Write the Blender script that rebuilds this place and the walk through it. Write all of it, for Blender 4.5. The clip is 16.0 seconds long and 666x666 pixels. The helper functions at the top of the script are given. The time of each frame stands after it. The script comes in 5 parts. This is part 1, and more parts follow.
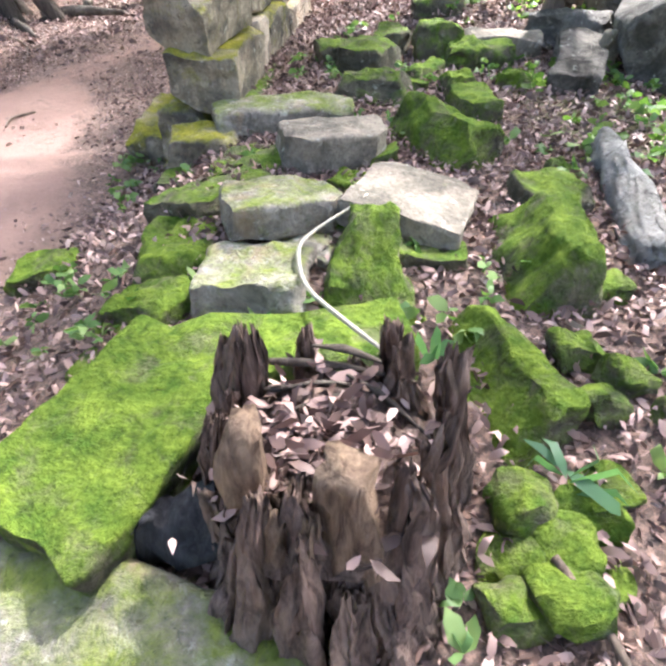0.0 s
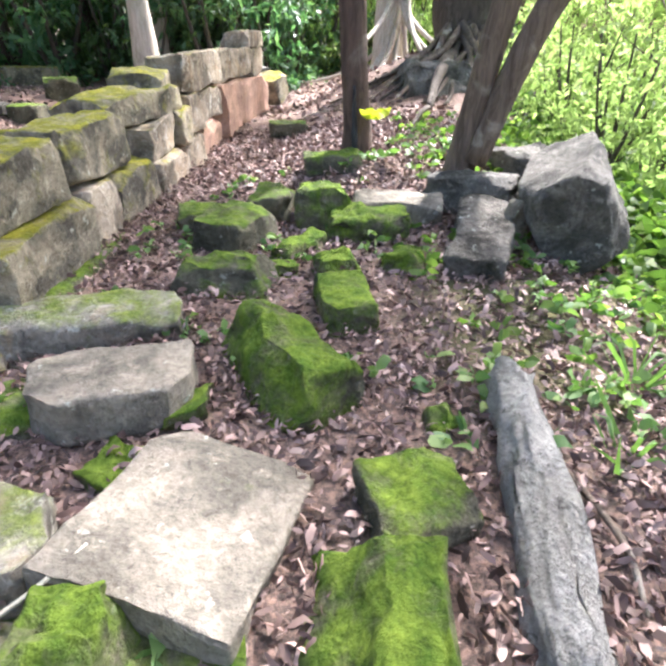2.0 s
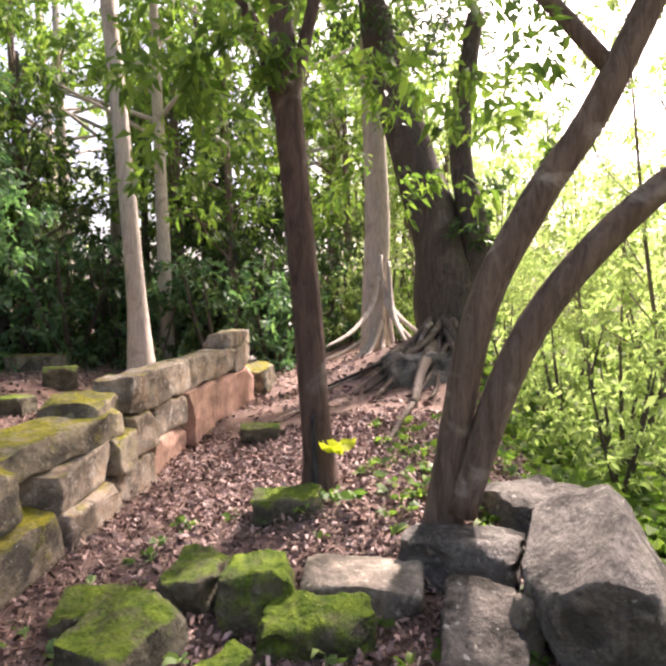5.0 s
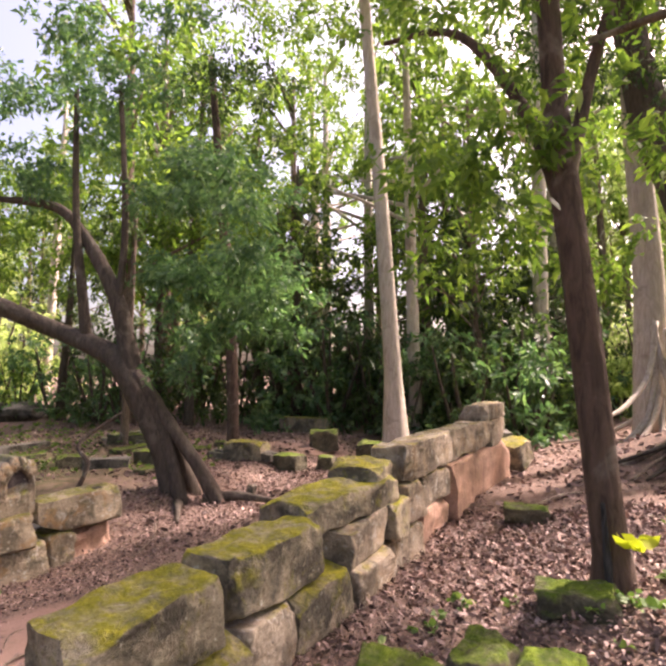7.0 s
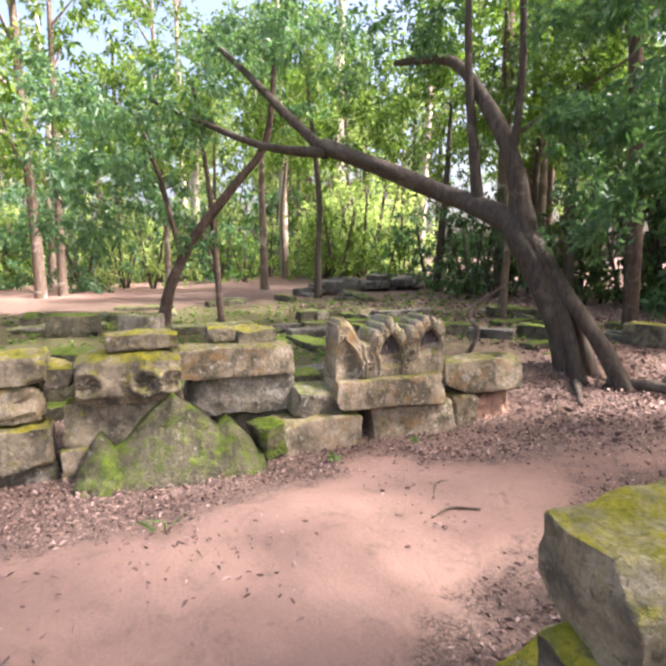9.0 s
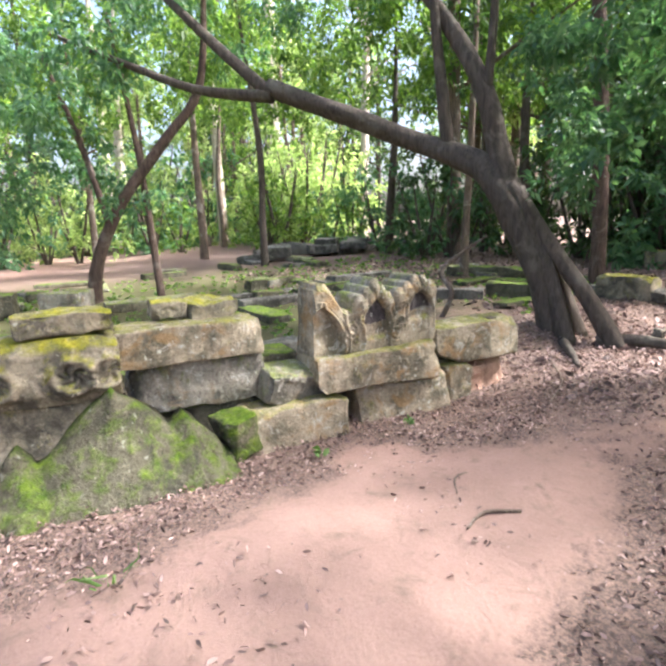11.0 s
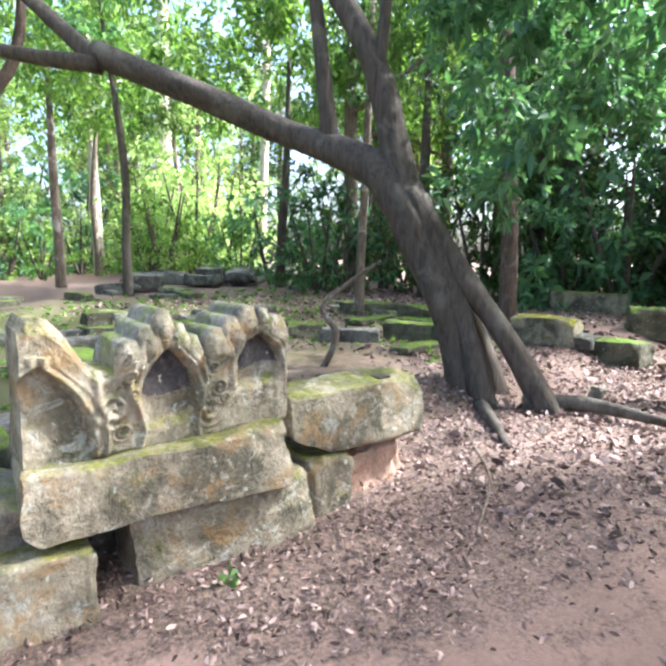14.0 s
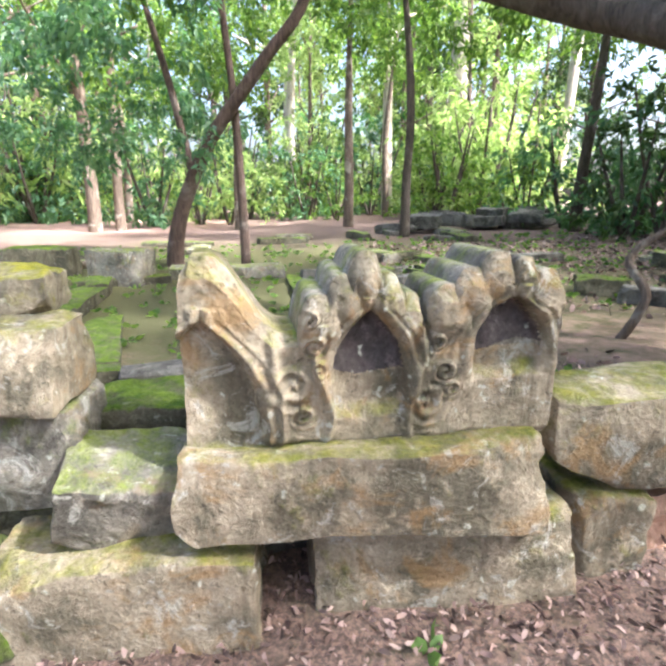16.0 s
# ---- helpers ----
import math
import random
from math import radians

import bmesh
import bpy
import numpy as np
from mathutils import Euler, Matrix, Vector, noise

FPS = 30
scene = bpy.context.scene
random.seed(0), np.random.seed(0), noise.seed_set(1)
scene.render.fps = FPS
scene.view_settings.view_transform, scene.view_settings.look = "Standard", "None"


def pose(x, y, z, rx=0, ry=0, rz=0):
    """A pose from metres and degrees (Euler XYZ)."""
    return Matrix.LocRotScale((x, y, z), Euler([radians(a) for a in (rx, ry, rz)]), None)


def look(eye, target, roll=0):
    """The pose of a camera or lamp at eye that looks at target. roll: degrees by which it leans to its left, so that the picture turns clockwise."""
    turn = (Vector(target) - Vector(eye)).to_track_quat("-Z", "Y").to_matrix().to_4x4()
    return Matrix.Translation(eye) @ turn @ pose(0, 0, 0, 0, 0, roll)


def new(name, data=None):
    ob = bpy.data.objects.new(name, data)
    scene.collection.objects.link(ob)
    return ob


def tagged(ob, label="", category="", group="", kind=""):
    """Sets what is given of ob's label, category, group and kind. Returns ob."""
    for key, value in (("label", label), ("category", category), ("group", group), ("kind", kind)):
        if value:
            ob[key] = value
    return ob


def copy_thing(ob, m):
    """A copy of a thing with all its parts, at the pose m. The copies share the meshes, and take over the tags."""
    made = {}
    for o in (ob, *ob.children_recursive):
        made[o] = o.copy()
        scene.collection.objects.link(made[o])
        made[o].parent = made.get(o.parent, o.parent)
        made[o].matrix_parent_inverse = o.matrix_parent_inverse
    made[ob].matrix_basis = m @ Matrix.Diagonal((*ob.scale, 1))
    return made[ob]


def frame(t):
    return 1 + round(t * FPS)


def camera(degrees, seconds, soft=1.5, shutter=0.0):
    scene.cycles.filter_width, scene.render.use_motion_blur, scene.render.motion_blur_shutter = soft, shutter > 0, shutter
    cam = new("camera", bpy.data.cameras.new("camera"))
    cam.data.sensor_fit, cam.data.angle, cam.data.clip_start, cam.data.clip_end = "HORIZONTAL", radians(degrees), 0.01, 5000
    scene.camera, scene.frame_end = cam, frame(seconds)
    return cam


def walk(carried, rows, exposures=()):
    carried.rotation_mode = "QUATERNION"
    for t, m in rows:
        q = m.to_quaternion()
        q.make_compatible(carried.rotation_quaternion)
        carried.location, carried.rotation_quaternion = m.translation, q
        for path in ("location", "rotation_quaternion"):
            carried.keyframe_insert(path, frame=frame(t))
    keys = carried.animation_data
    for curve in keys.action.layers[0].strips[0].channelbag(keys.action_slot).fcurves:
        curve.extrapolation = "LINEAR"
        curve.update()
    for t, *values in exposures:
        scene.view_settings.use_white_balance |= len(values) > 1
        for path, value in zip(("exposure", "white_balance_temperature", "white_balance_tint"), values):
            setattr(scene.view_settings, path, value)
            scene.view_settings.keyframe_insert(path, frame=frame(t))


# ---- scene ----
cam = camera(64.8, 16.0, soft=3.0)
PATH = [
    (0, (0.693, 0.272, 1.714), (0.514, 1.787, 0.422), -0.4),
    (0.5, (0.837, 0.565, 1.725), (0.716, 2.104, 0.453), -1.2),
    (1, (0.968, 0.898, 1.756), (0.902, 2.473, 0.524), -0.3),
    (1.5, (1.137, 1.256, 1.762), (1.049, 2.906, 0.635), 0.3),
    (2, (1.219, 1.51, 1.811), (1.144, 3.243, 0.815), 0.7),
    (2.5, (1.237, 1.81, 1.824), (1.213, 3.602, 0.936), 0.3),
    (3, (1.299, 2.024, 1.901), (1.309, 3.887, 1.175), -0.3),
    (3.5, (1.468, 2.262, 1.952), (1.422, 4.188, 1.412), -0.6),
    (3.7, (1.538, 2.342, 1.999), (1.471, 4.288, 1.539), -0.5),
    (5.8, (1.503, 2.529, 2.24), (1.264, 4.515, 2.28), -2.6),
    (6, (1.489, 2.521, 2.248), (1.16, 4.492, 2.328), -2.6),
    (6.5, (1.42, 2.422, 2.214), (0.806, 4.318, 2.38), -0.8),
    (7, (1.314, 2.312, 2.237), (0.35, 4.057, 2.399), -0.2),
    (7.5, (1.176, 2.194, 2.21), (-0.127, 3.71, 2.263), 0.2),
    (8, (1.012, 2.151, 2.114), (-0.555, 3.389, 2.01), -0.2),
    (8.5, (0.671, 2.246, 1.968), (-1.061, 3.223, 1.755), 0.1),
    (9, (0.294, 2.452, 2.017), (-1.514, 3.253, 1.725), 0.3),
    (9.5, (0.014, 2.492, 1.999), (-1.766, 3.34, 1.658), 0.2),
    (10, (-0.246, 2.515, 2.019), (-1.969, 3.444, 1.608), -0.6),
    (10.2, (-0.31, 2.526, 2.016), (-2.01, 3.489, 1.586), -0.9),
    (12.3, (-1.52, 3.163, 1.595), (-3.206, 4.171, 1.219), -1.4),
    (12.5, (-1.595, 3.346, 1.604), (-3.275, 4.367, 1.239), -0.9),
    (13, (-1.767, 3.707, 1.609), (-3.325, 4.919, 1.283), 1.0),
    (13.5, (-2.026, 4.004, 1.635), (-3.482, 5.346, 1.352), 1.3),
    (14, (-2.206, 4.3, 1.606), (-3.71, 5.589, 1.329), 0.7),
    (14.5, (-2.376, 4.505, 1.605), (-4.029, 5.589, 1.301), 0.0),
    (15, (-2.659, 4.616, 1.581), (-4.445, 5.442, 1.223), 0.3),
    (15.5, (-2.828, 4.704, 1.558), (-4.699, 5.262, 1.121), 0.9),
    (16, (-2.954, 4.881, 1.528), (-4.86, 5.232, 1.033), 0.4),
]
walk(cam, [(t, look(eye, target, roll)) for t, eye, target, roll in PATH],
     exposures=[(0, 2.4, 5800, 15), (3.5, 2.2, 5800, 18), (6.0, 1.6, 7300, 34), (7.0, 1.62, 7300, 34), (8.5, 1.85, 6600, 25), (10.2, 2.0, 6300, 20), (12.5, 2.4, 5400, 4), (14.0, 2.5, 5500, 8), (16, 2.35, 5800, 13)])

# ---- light ----
world = bpy.data.worlds.new("world")
scene.world = world
world.use_nodes = True
wn = world.node_tree.nodes
sky = wn.new("ShaderNodeTexSky")
sky.sky_type = "NISHITA"
sky.sun_disc = False
sky.sun_elevation = radians(50)
sky.sun_rotation = radians(32)
sky.air_density, sky.dust_density = 1.0, 7.0
wn["Background"].inputs["Strength"].default_value = 0.15
world.node_tree.links.new(sky.outputs[0], wn["Background"].inputs["Color"])
sun = new("sun", bpy.data.lights.new("sun", "SUN"))
sun.data.energy, sun.data.angle, sun.data.color = 4.5, radians(2.5), (1.0, 0.96, 0.89)
sun.matrix_world = look((0.34 * 30, 0.545 * 30, 0.766 * 30), (0, 0, 0))

# ---- materials ----
def nodes_of(name):
    m = bpy.data.materials.new(name)
    m.use_nodes = True
    nt = m.node_tree
    b = nt.nodes["Principled BSDF"]
    return m, nt, nt.nodes, nt.links, b


def ramp(ns, stops):
    r = ns.new("ShaderNodeValToRGB")
    e = r.color_ramp.elements
    while len(e) < len(stops):
        e.new(0.5)
    for k, (p, c) in zip(e, stops):
        k.position, k.color = p, (*c, 1)
    return r


def noise_tex(ns, ln, vec, scale, detail=6, rough=0.6, dist=0.0):
    n = ns.new("ShaderNodeTexNoise")
    n.inputs["Scale"].default_value = scale
    n.inputs["Detail"].default_value = detail
    n.inputs["Roughness"].default_value = rough
    n.inputs["Distortion"].default_value = dist
    if vec is not None:
        ln.new(vec, n.inputs["Vector"])
    return n


def mixc(ns, ln, fac, a, b, mode="MIX"):
    m = ns.new("ShaderNodeMix")
    m.data_type, m.blend_type = "RGBA", mode
    for k, v in ((0, fac), (6, a), (7, b)):
        if isinstance(v, tuple):
            m.inputs[k].default_value = (*v, 1)
        elif isinstance(v, (int, float)):
            m.inputs[k].default_value = v
        else:
            ln.new(v, m.inputs[k])
    return m.outputs[2]


def math_n(ns, ln, op, a, b=0.0, clamp=False):
    m = ns.new("ShaderNodeMath")
    m.operation, m.use_clamp = op, clamp
    for k, v in ((0, a), (1, b)):
        if isinstance(v, (int, float)):
            m.inputs[k].default_value = v
        else:
            ln.new(v, m.inputs[k])
    return m.outputs[0]


def place_vec(ns, ln):
    """World position, shifted at random from object to object."""
    g = ns.new("ShaderNodeNewGeometry")
    o = ns.new("ShaderNodeObjectInfo")
    s = math_n(ns, ln, "MULTIPLY", o.outputs["Random"], 40.0)
    a = ns.new("ShaderNodeVectorMath")
    ln.new(g.outputs["Position"], a.inputs[0])
    ln.new(s, a.inputs[1])
    return a.outputs[0], g, o


def stone_mat(name, base, dark, moss, moss2, amount, top, lichen=0.3, bump=0.6, pits=0.65, ochre=0.0):
    """Weathered sandstone; moss grows by amount everywhere and by top on upward faces."""
    m, nt, ns, ln, b = nodes_of(name)
    v, g, o = place_vec(ns, ln)
    big = noise_tex(ns, ln, v, 3.2, 5, 0.6, 0.4)
    fine = noise_tex(ns, ln, v, 38, 6, 0.7)
    mid = noise_tex(ns, ln, v, 11, 6, 0.65)
    c = mixc(ns, ln, ramp_fac(ns, ln, big, 0.42, 0.60), base, dark)
    c = mixc(ns, ln, ramp_fac(ns, ln, mid, 0.55, 0.75), c, tuple(min(1, k * 1.5) for k in base))
    c = mixc(ns, ln, 0.9, c, fine.outputs["Fac"], "SOFT_LIGHT")
    pit = noise_tex(ns, ln, v, 24, 4, 0.8, 0.8)
    c = mixc(ns, ln, math_n(ns, ln, "MULTIPLY", ramp_fac(ns, ln, pit, 0.58, 0.68), pits), c, tuple(k * 0.45 for k in dark))
    mp = ns.new("ShaderNodeMapping")
    mp.inputs["Scale"].default_value = (9, 9, 1.3)
    ln.new(v, mp.inputs[0])
    streak = noise_tex(ns, ln, mp.outputs[0], 1.0, 5, 0.65, 0.3)
    c = mixc(ns, ln, math_n(ns, ln, "MULTIPLY", ramp_fac(ns, ln, streak, 0.52, 0.70), 0.55), c, tuple(k * 0.6 for k in dark))
    li = noise_tex(ns, ln, v, 17, 3, 0.5, 0.2)
    c = mixc(ns, ln, math_n(ns, ln, "MULTIPLY", ramp_fac(ns, ln, li, 0.66, 0.72), lichen), c, (0.62, 0.62, 0.52))
    if ochre:
        oc = noise_tex(ns, ln, v, 4.5, 5, 0.65, 0.6)
        c = mixc(ns, ln, math_n(ns, ln, "MULTIPLY", ramp_fac(ns, ln, oc, 0.54, 0.64), ochre), c, (0.36, 0.22, 0.095))
        wh = noise_tex(ns, ln, v, 7.5, 6, 0.75, 0.9)
        c = mixc(ns, ln, math_n(ns, ln, "MULTIPLY", ramp_fac(ns, ln, wh, 0.57, 0.63), 0.6), c, (0.52, 0.50, 0.44))
    sep = ns.new("ShaderNodeSeparateXYZ")
    ln.new(g.outputs["Normal"], sep.inputs[0])
    up = math_n(ns, ln, "MULTIPLY", sep.outputs["Z"], top)
    mn = noise_tex(ns, ln, v, 6.5, 7, 0.7, 0.3)
    cover = math_n(ns, ln, "ADD", math_n(ns, ln, "ADD", up, amount - 0.55), mn.outputs["Fac"])
    cover = math_n(ns, ln, "MULTIPLY", math_n(ns, ln, "SUBTRACT", cover, 0.42), 4.5, True)
    mo = mixc(ns, ln, ramp_fac(ns, ln, mid, 0.35, 0.68), moss, moss2)
    mo = mixc(ns, ln, 0.8, mo, fine.outputs["Fac"], "SOFT_LIGHT")
    mo = mixc(ns, ln, math_n(ns, ln, "MULTIPLY", ramp_fac(ns, ln, pit, 0.52, 0.66), 0.55), mo, tuple(k * 0.4 for k in moss))
    c = mixc(ns, ln, cover, c, mo)
    ln.new(c, b.inputs["Base Color"])
    b.inputs["Roughness"].default_value = 0.93
    b.inputs["Specular IOR Level"].default_value = 0.2
    bp = ns.new("ShaderNodeBump")
    bp.inputs["Strength"].default_value = bump
    bp.inputs["Distance"].default_value = 0.035
    h = math_n(ns, ln, "ADD", math_n(ns, ln, "MULTIPLY", mid.outputs["Fac"], 1.0), math_n(ns, ln, "MULTIPLY", fine.outputs["Fac"], 0.7))
    ln.new(math_n(ns, ln, "ADD", h, math_n(ns, ln, "MULTIPLY", cover, 0.35)), bp.inputs["Height"])
    ln.new(bp.outputs[0], b.inputs["Normal"])
    return m


def ramp_fac(ns, ln, tex, lo, hi):
    r = ns.new("ShaderNodeMapRange")
    r.inputs["From Min"].default_value, r.inputs["From Max"].default_value = lo, hi
    ln.new(tex.outputs["Fac"], r.inputs["Value"])
    return r.outputs[0]


def island_mat(name, stops, rough=0.7, translucent=0.0, spread=0.25, pale=0.95):
    """Leaves and litter, each piece with a colour of its own."""
    m, nt, ns, ln, b = nodes_of(name)
    g = ns.new("ShaderNodeNewGeometry")
    r = ramp(ns, stops)
    n = noise_tex(ns, ln, g.outputs["Position"], 0.9, 3)
    f = math_n(ns, ln, "ADD", math_n(ns, ln, "MULTIPLY", g.outputs["Random Per Island"], 1 - spread), math_n(ns, ln, "MULTIPLY", n.outputs["Fac"], spread), True)
    ln.new(f, r.inputs[0])
    ln.new(r.outputs[0], b.inputs["Base Color"])
    b.inputs["Roughness"].default_value = rough
    b.inputs["Specular IOR Level"].default_value = 0.3
    if translucent:
        t = ns.new("ShaderNodeBsdfTranslucent")
        c = mixc(ns, ln, 1.0, r.outputs[0], (1.75, 2.0, pale), "MULTIPLY")
        ln.new(c, t.inputs["Color"])
        mx = ns.new("ShaderNodeMixShader")
        mx.inputs[0].default_value = translucent
        ln.new(b.outputs[0], mx.inputs[1])
        ln.new(t.outputs[0], mx.inputs[2])
        ln.new(mx.outputs[0], ns["Material Output"].inputs["Surface"])
    return m


def bark_mat(name, c1, c2, patch, scale=1.0, patches=0.4):
    m, nt, ns, ln, b = nodes_of(name)
    v, g, o = place_vec(ns, ln)
    mp = ns.new("ShaderNodeMapping")
    mp.inputs["Scale"].default_value = (9 * scale, 9 * scale, 1.6 * scale)
    ln.new(v, mp.inputs[0])
    n = noise_tex(ns, ln, mp.outputs[0], 2.2, 8, 0.7, 0.6)
    p = noise_tex(ns, ln, v, 3.0, 5, 0.6, 0.5)
    c = mixc(ns, ln, ramp_fac(ns, ln, n, 0.35, 0.65), c1, c2)
    c = mixc(ns, ln, math_n(ns, ln, "MULTIPLY", ramp_fac(ns, ln, p, 0.55, 0.66), patches), c, patch)
    ln.new(c, b.inputs["Base Color"])
    b.inputs["Roughness"].default_value = 0.9
    b.inputs["Specular IOR Level"].default_value = 0.2
    bp = ns.new("ShaderNodeBump")
    bp.inputs["Strength"].default_value, bp.inputs["Distance"].default_value = 0.8, 0.03
    ln.new(n.outputs["Fac"], bp.inputs["Height"])
    ln.new(bp.outputs[0], b.inputs["Normal"])
    return m


def ground_mat():
    m, nt, ns, ln, b = nodes_of("forest_floor")
    g = ns.new("ShaderNodeNewGeometry")
    v = g.outputs["Position"]
    a = ns.new("ShaderNodeAttribute")
    a.attribute_name = "sand"
    gr = ns.new("ShaderNodeAttribute")
    gr.attribute_name = "grass"
    mid = noise_tex(ns, ln, v, 5, 8, 0.7, 0.5)
    fine = noise_tex(ns, ln, v, 45, 8, 0.75)
    big = noise_tex(ns, ln, v, 1.1, 5, 0.6)
    vo = ns.new("ShaderNodeTexVoronoi")
    vo.inputs["Scale"].default_value = 22
    ln.new(v, vo.inputs["Vector"])
    sand = mixc(ns, ln, ramp_fac(ns, ln, big, 0.35, 0.7), (0.31, 0.20, 0.16), (0.23, 0.15, 0.118))
    sand = mixc(ns, ln, ramp_fac(ns, ln, mid, 0.52, 0.74), sand, (0.19, 0.13, 0.10))
    sand = mixc(ns, ln, 0.35, sand, fine.outputs["Fac"], "SOFT_LIGHT")
    soil = mixc(ns, ln, ramp_fac(ns, ln, mid, 0.3, 0.7), (0.075, 0.056, 0.046), (0.155, 0.115, 0.094))
    soil = mixc(ns, ln, 0.7, soil, fine.outputs["Fac"], "SOFT_LIGHT")
    litter = mixc(ns, ln, ramp_fac(ns, ln, fine, 0.45, 0.6), soil, (0.27, 0.175, 0.135))
    f = math_n(ns, ln, "ADD", a.outputs["Fac"], math_n(ns, ln, "MULTIPLY", math_n(ns, ln, "SUBTRACT", mid.outputs["Fac"], 0.5), 1.1))
    f = math_n(ns, ln, "MULTIPLY", math_n(ns, ln, "SUBTRACT", f, 0.38), 4.0, True)
    c = mixc(ns, ln, f, litter, sand)
    gf = math_n(ns, ln, "ADD", gr.outputs["Fac"], math_n(ns, ln, "SUBTRACT", mid.outputs["Fac"], 0.62))
    gf = math_n(ns, ln, "MULTIPLY", gf, 3.0, True)
    c = mixc(ns, ln, gf, c, mixc(ns, ln, fine.outputs["Fac"], (0.05, 0.052, 0.022), (0.12, 0.112, 0.05)))
    ln.new(c, b.inputs["Base Color"])
    b.inputs["Roughness"].default_value = 0.95
    b.inputs["Specular IOR Level"].default_value = 0.15
    bp = ns.new("ShaderNodeBump")
    bp.inputs["Strength"].default_value, bp.inputs["Distance"].default_value = 0.7, 0.03
    h = math_n(ns, ln, "ADD", mid.outputs["Fac"], math_n(ns, ln, "MULTIPLY", fine.outputs["Fac"], 0.5))
    ln.new(h, bp.inputs["Height"])
    ln.new(bp.outputs[0], b.inputs["Normal"])
    return m


GREY, DARK = (0.29, 0.26, 0.21), (0.12, 0.11, 0.09)
M_PALE = stone_mat("pale_sandstone", (0.28, 0.24, 0.185), (0.14, 0.123, 0.095), (0.18, 0.20, 0.06), (0.28, 0.29, 0.10), 0.26, 0.04, 0.5, 0.7)
M_GREYMOSS = stone_mat("sandstone_some_moss", GREY, DARK, (0.13, 0.17, 0.03), (0.24, 0.27, 0.06), 0.40, 0.18, 0.5, 0.8, 0.65, 0.3)
M_MOSS = stone_mat("bright_moss", (0.17, 0.15, 0.10), (0.07, 0.065, 0.045), (0.06, 0.115, 0.01), (0.20, 0.275, 0.03), 0.56, 0.16, 0.25, 1.2)
M_DARKMOSS = stone_mat("dark_moss_stone", (0.15, 0.135, 0.09), (0.07, 0.065, 0.045), (0.06, 0.11, 0.01), (0.17, 0.23, 0.025), 0.30, 0.36, 0.3, 1.0)
M_WALL = stone_mat("wall_stone", (0.33, 0.28, 0.20), (0.10, 0.09, 0.07), (0.15, 0.15, 0.015), (0.33, 0.30, 0.03), 0.42, 0.22, 0.5, 0.8)
M_WALLPALE = stone_mat("pale_wall_stone", (0.40, 0.33, 0.25), (0.15, 0.125, 0.095), (0.20, 0.18, 0.03), (0.34, 0.29, 0.05), 0.18, 0.34, 0.5, 0.8, 0.65, 0.3)
M_NICHE = stone_mat("dark_niche", (0.16, 0.135, 0.13), (0.07, 0.06, 0.06), (0.42, 0.40, 0.38), (0.60, 0.58, 0.55), 0.0, 0.0, 0.9, 0.5)
M_CARVED = stone_mat("carved_stone", (0.40, 0.33, 0.235), (0.15, 0.13, 0.09), (0.13, 0.14, 0.03), (0.30, 0.275, 0.06), 0.38, 0.22, 0.7, 0.8, 0.7, 0.65)
M_ROCK = stone_mat("dark_rock", (0.19, 0.175, 0.15), (0.07, 0.066, 0.055), (0.07, 0.08, 0.03), (0.12, 0.12, 0.05), -0.05, 0.15, 0.4, 1.0)
M_LATERITE = stone_mat("pitted_laterite", (0.24, 0.215, 0.18), (0.055, 0.05, 0.04), (0.08, 0.10, 0.02), (0.14, 0.16, 0.04), -0.05, 0.2, 0.8, 1.6)
M_LOG = stone_mat("pitted_log", (0.52, 0.50, 0.46), (0.36, 0.34, 0.30), (0.10, 0.15, 0.03), (0.2, 0.26, 0.06), 0.10, 0.1, 0.6, 1.8, 0.95)
M_EARTH = stone_mat("pink_earth", (0.46, 0.29, 0.21), (0.33, 0.21, 0.155), (0.20, 0.17, 0.06), (0.25, 0.2, 0.08), -0.2, 0.05, 0.1, 0.5)
M_GROUND = ground_mat()
M_LITTER = island_mat("dry_leaves", [(0.0, (0.035, 0.024, 0.02)), (0.3, (0.125, 0.08, 0.066)), (0.6, (0.26, 0.17, 0.142)), (0.85, (0.40, 0.28, 0.24)), (0.985, (0.47, 0.36, 0.30)), (1.0, (0.55, 0.38, 0.05))], 0.6, 0.0, 0.15)
M_LEAF = island_mat("green_leaves", [(0.0, (0.04, 0.075, 0.022)), (0.5, (0.10, 0.165, 0.04)), (1.0, (0.21, 0.28, 0.07))], 0.5, 0.5)
# Leaf green lowered in colour and translucency to stand for thicket shade.
M_LEAFDARK = island_mat("shade_darkened_leaves", [(0.0, (0.022, 0.042, 0.018)), (0.6, (0.048, 0.085, 0.032)), (1.0, (0.105, 0.15, 0.052))], 0.45, 0.3)
# Paler, more translucent leaf colour carries the backlit glow of distant foliage.
M_LEAFLIGHT = island_mat("painted_sunlit_leaves", [(0.0, (0.12, 0.165, 0.05)), (0.5, (0.23, 0.285, 0.10)), (1.0, (0.38, 0.42, 0.19))], 0.5, 0.6, pale=1.5)
M_LEAFBLUE = island_mat("blue_green_leaves", [(0.0, (0.04, 0.09, 0.055)), (0.5, (0.08, 0.16, 0.085)), (1.0, (0.17, 0.26, 0.14))], 0.4, 0.4)
M_SEEDLING = island_mat("seedling_leaves", [(0.0, (0.06, 0.12, 0.035)), (0.6, (0.12, 0.20, 0.06)), (1.0, (0.25, 0.32, 0.12))], 0.5, 0.3)
M_YELLOWLEAF = island_mat("yellow_leaves", [(0.0, (0.32, 0.36, 0.02)), (1.0, (0.55, 0.55, 0.06))], 0.5, 0.4)
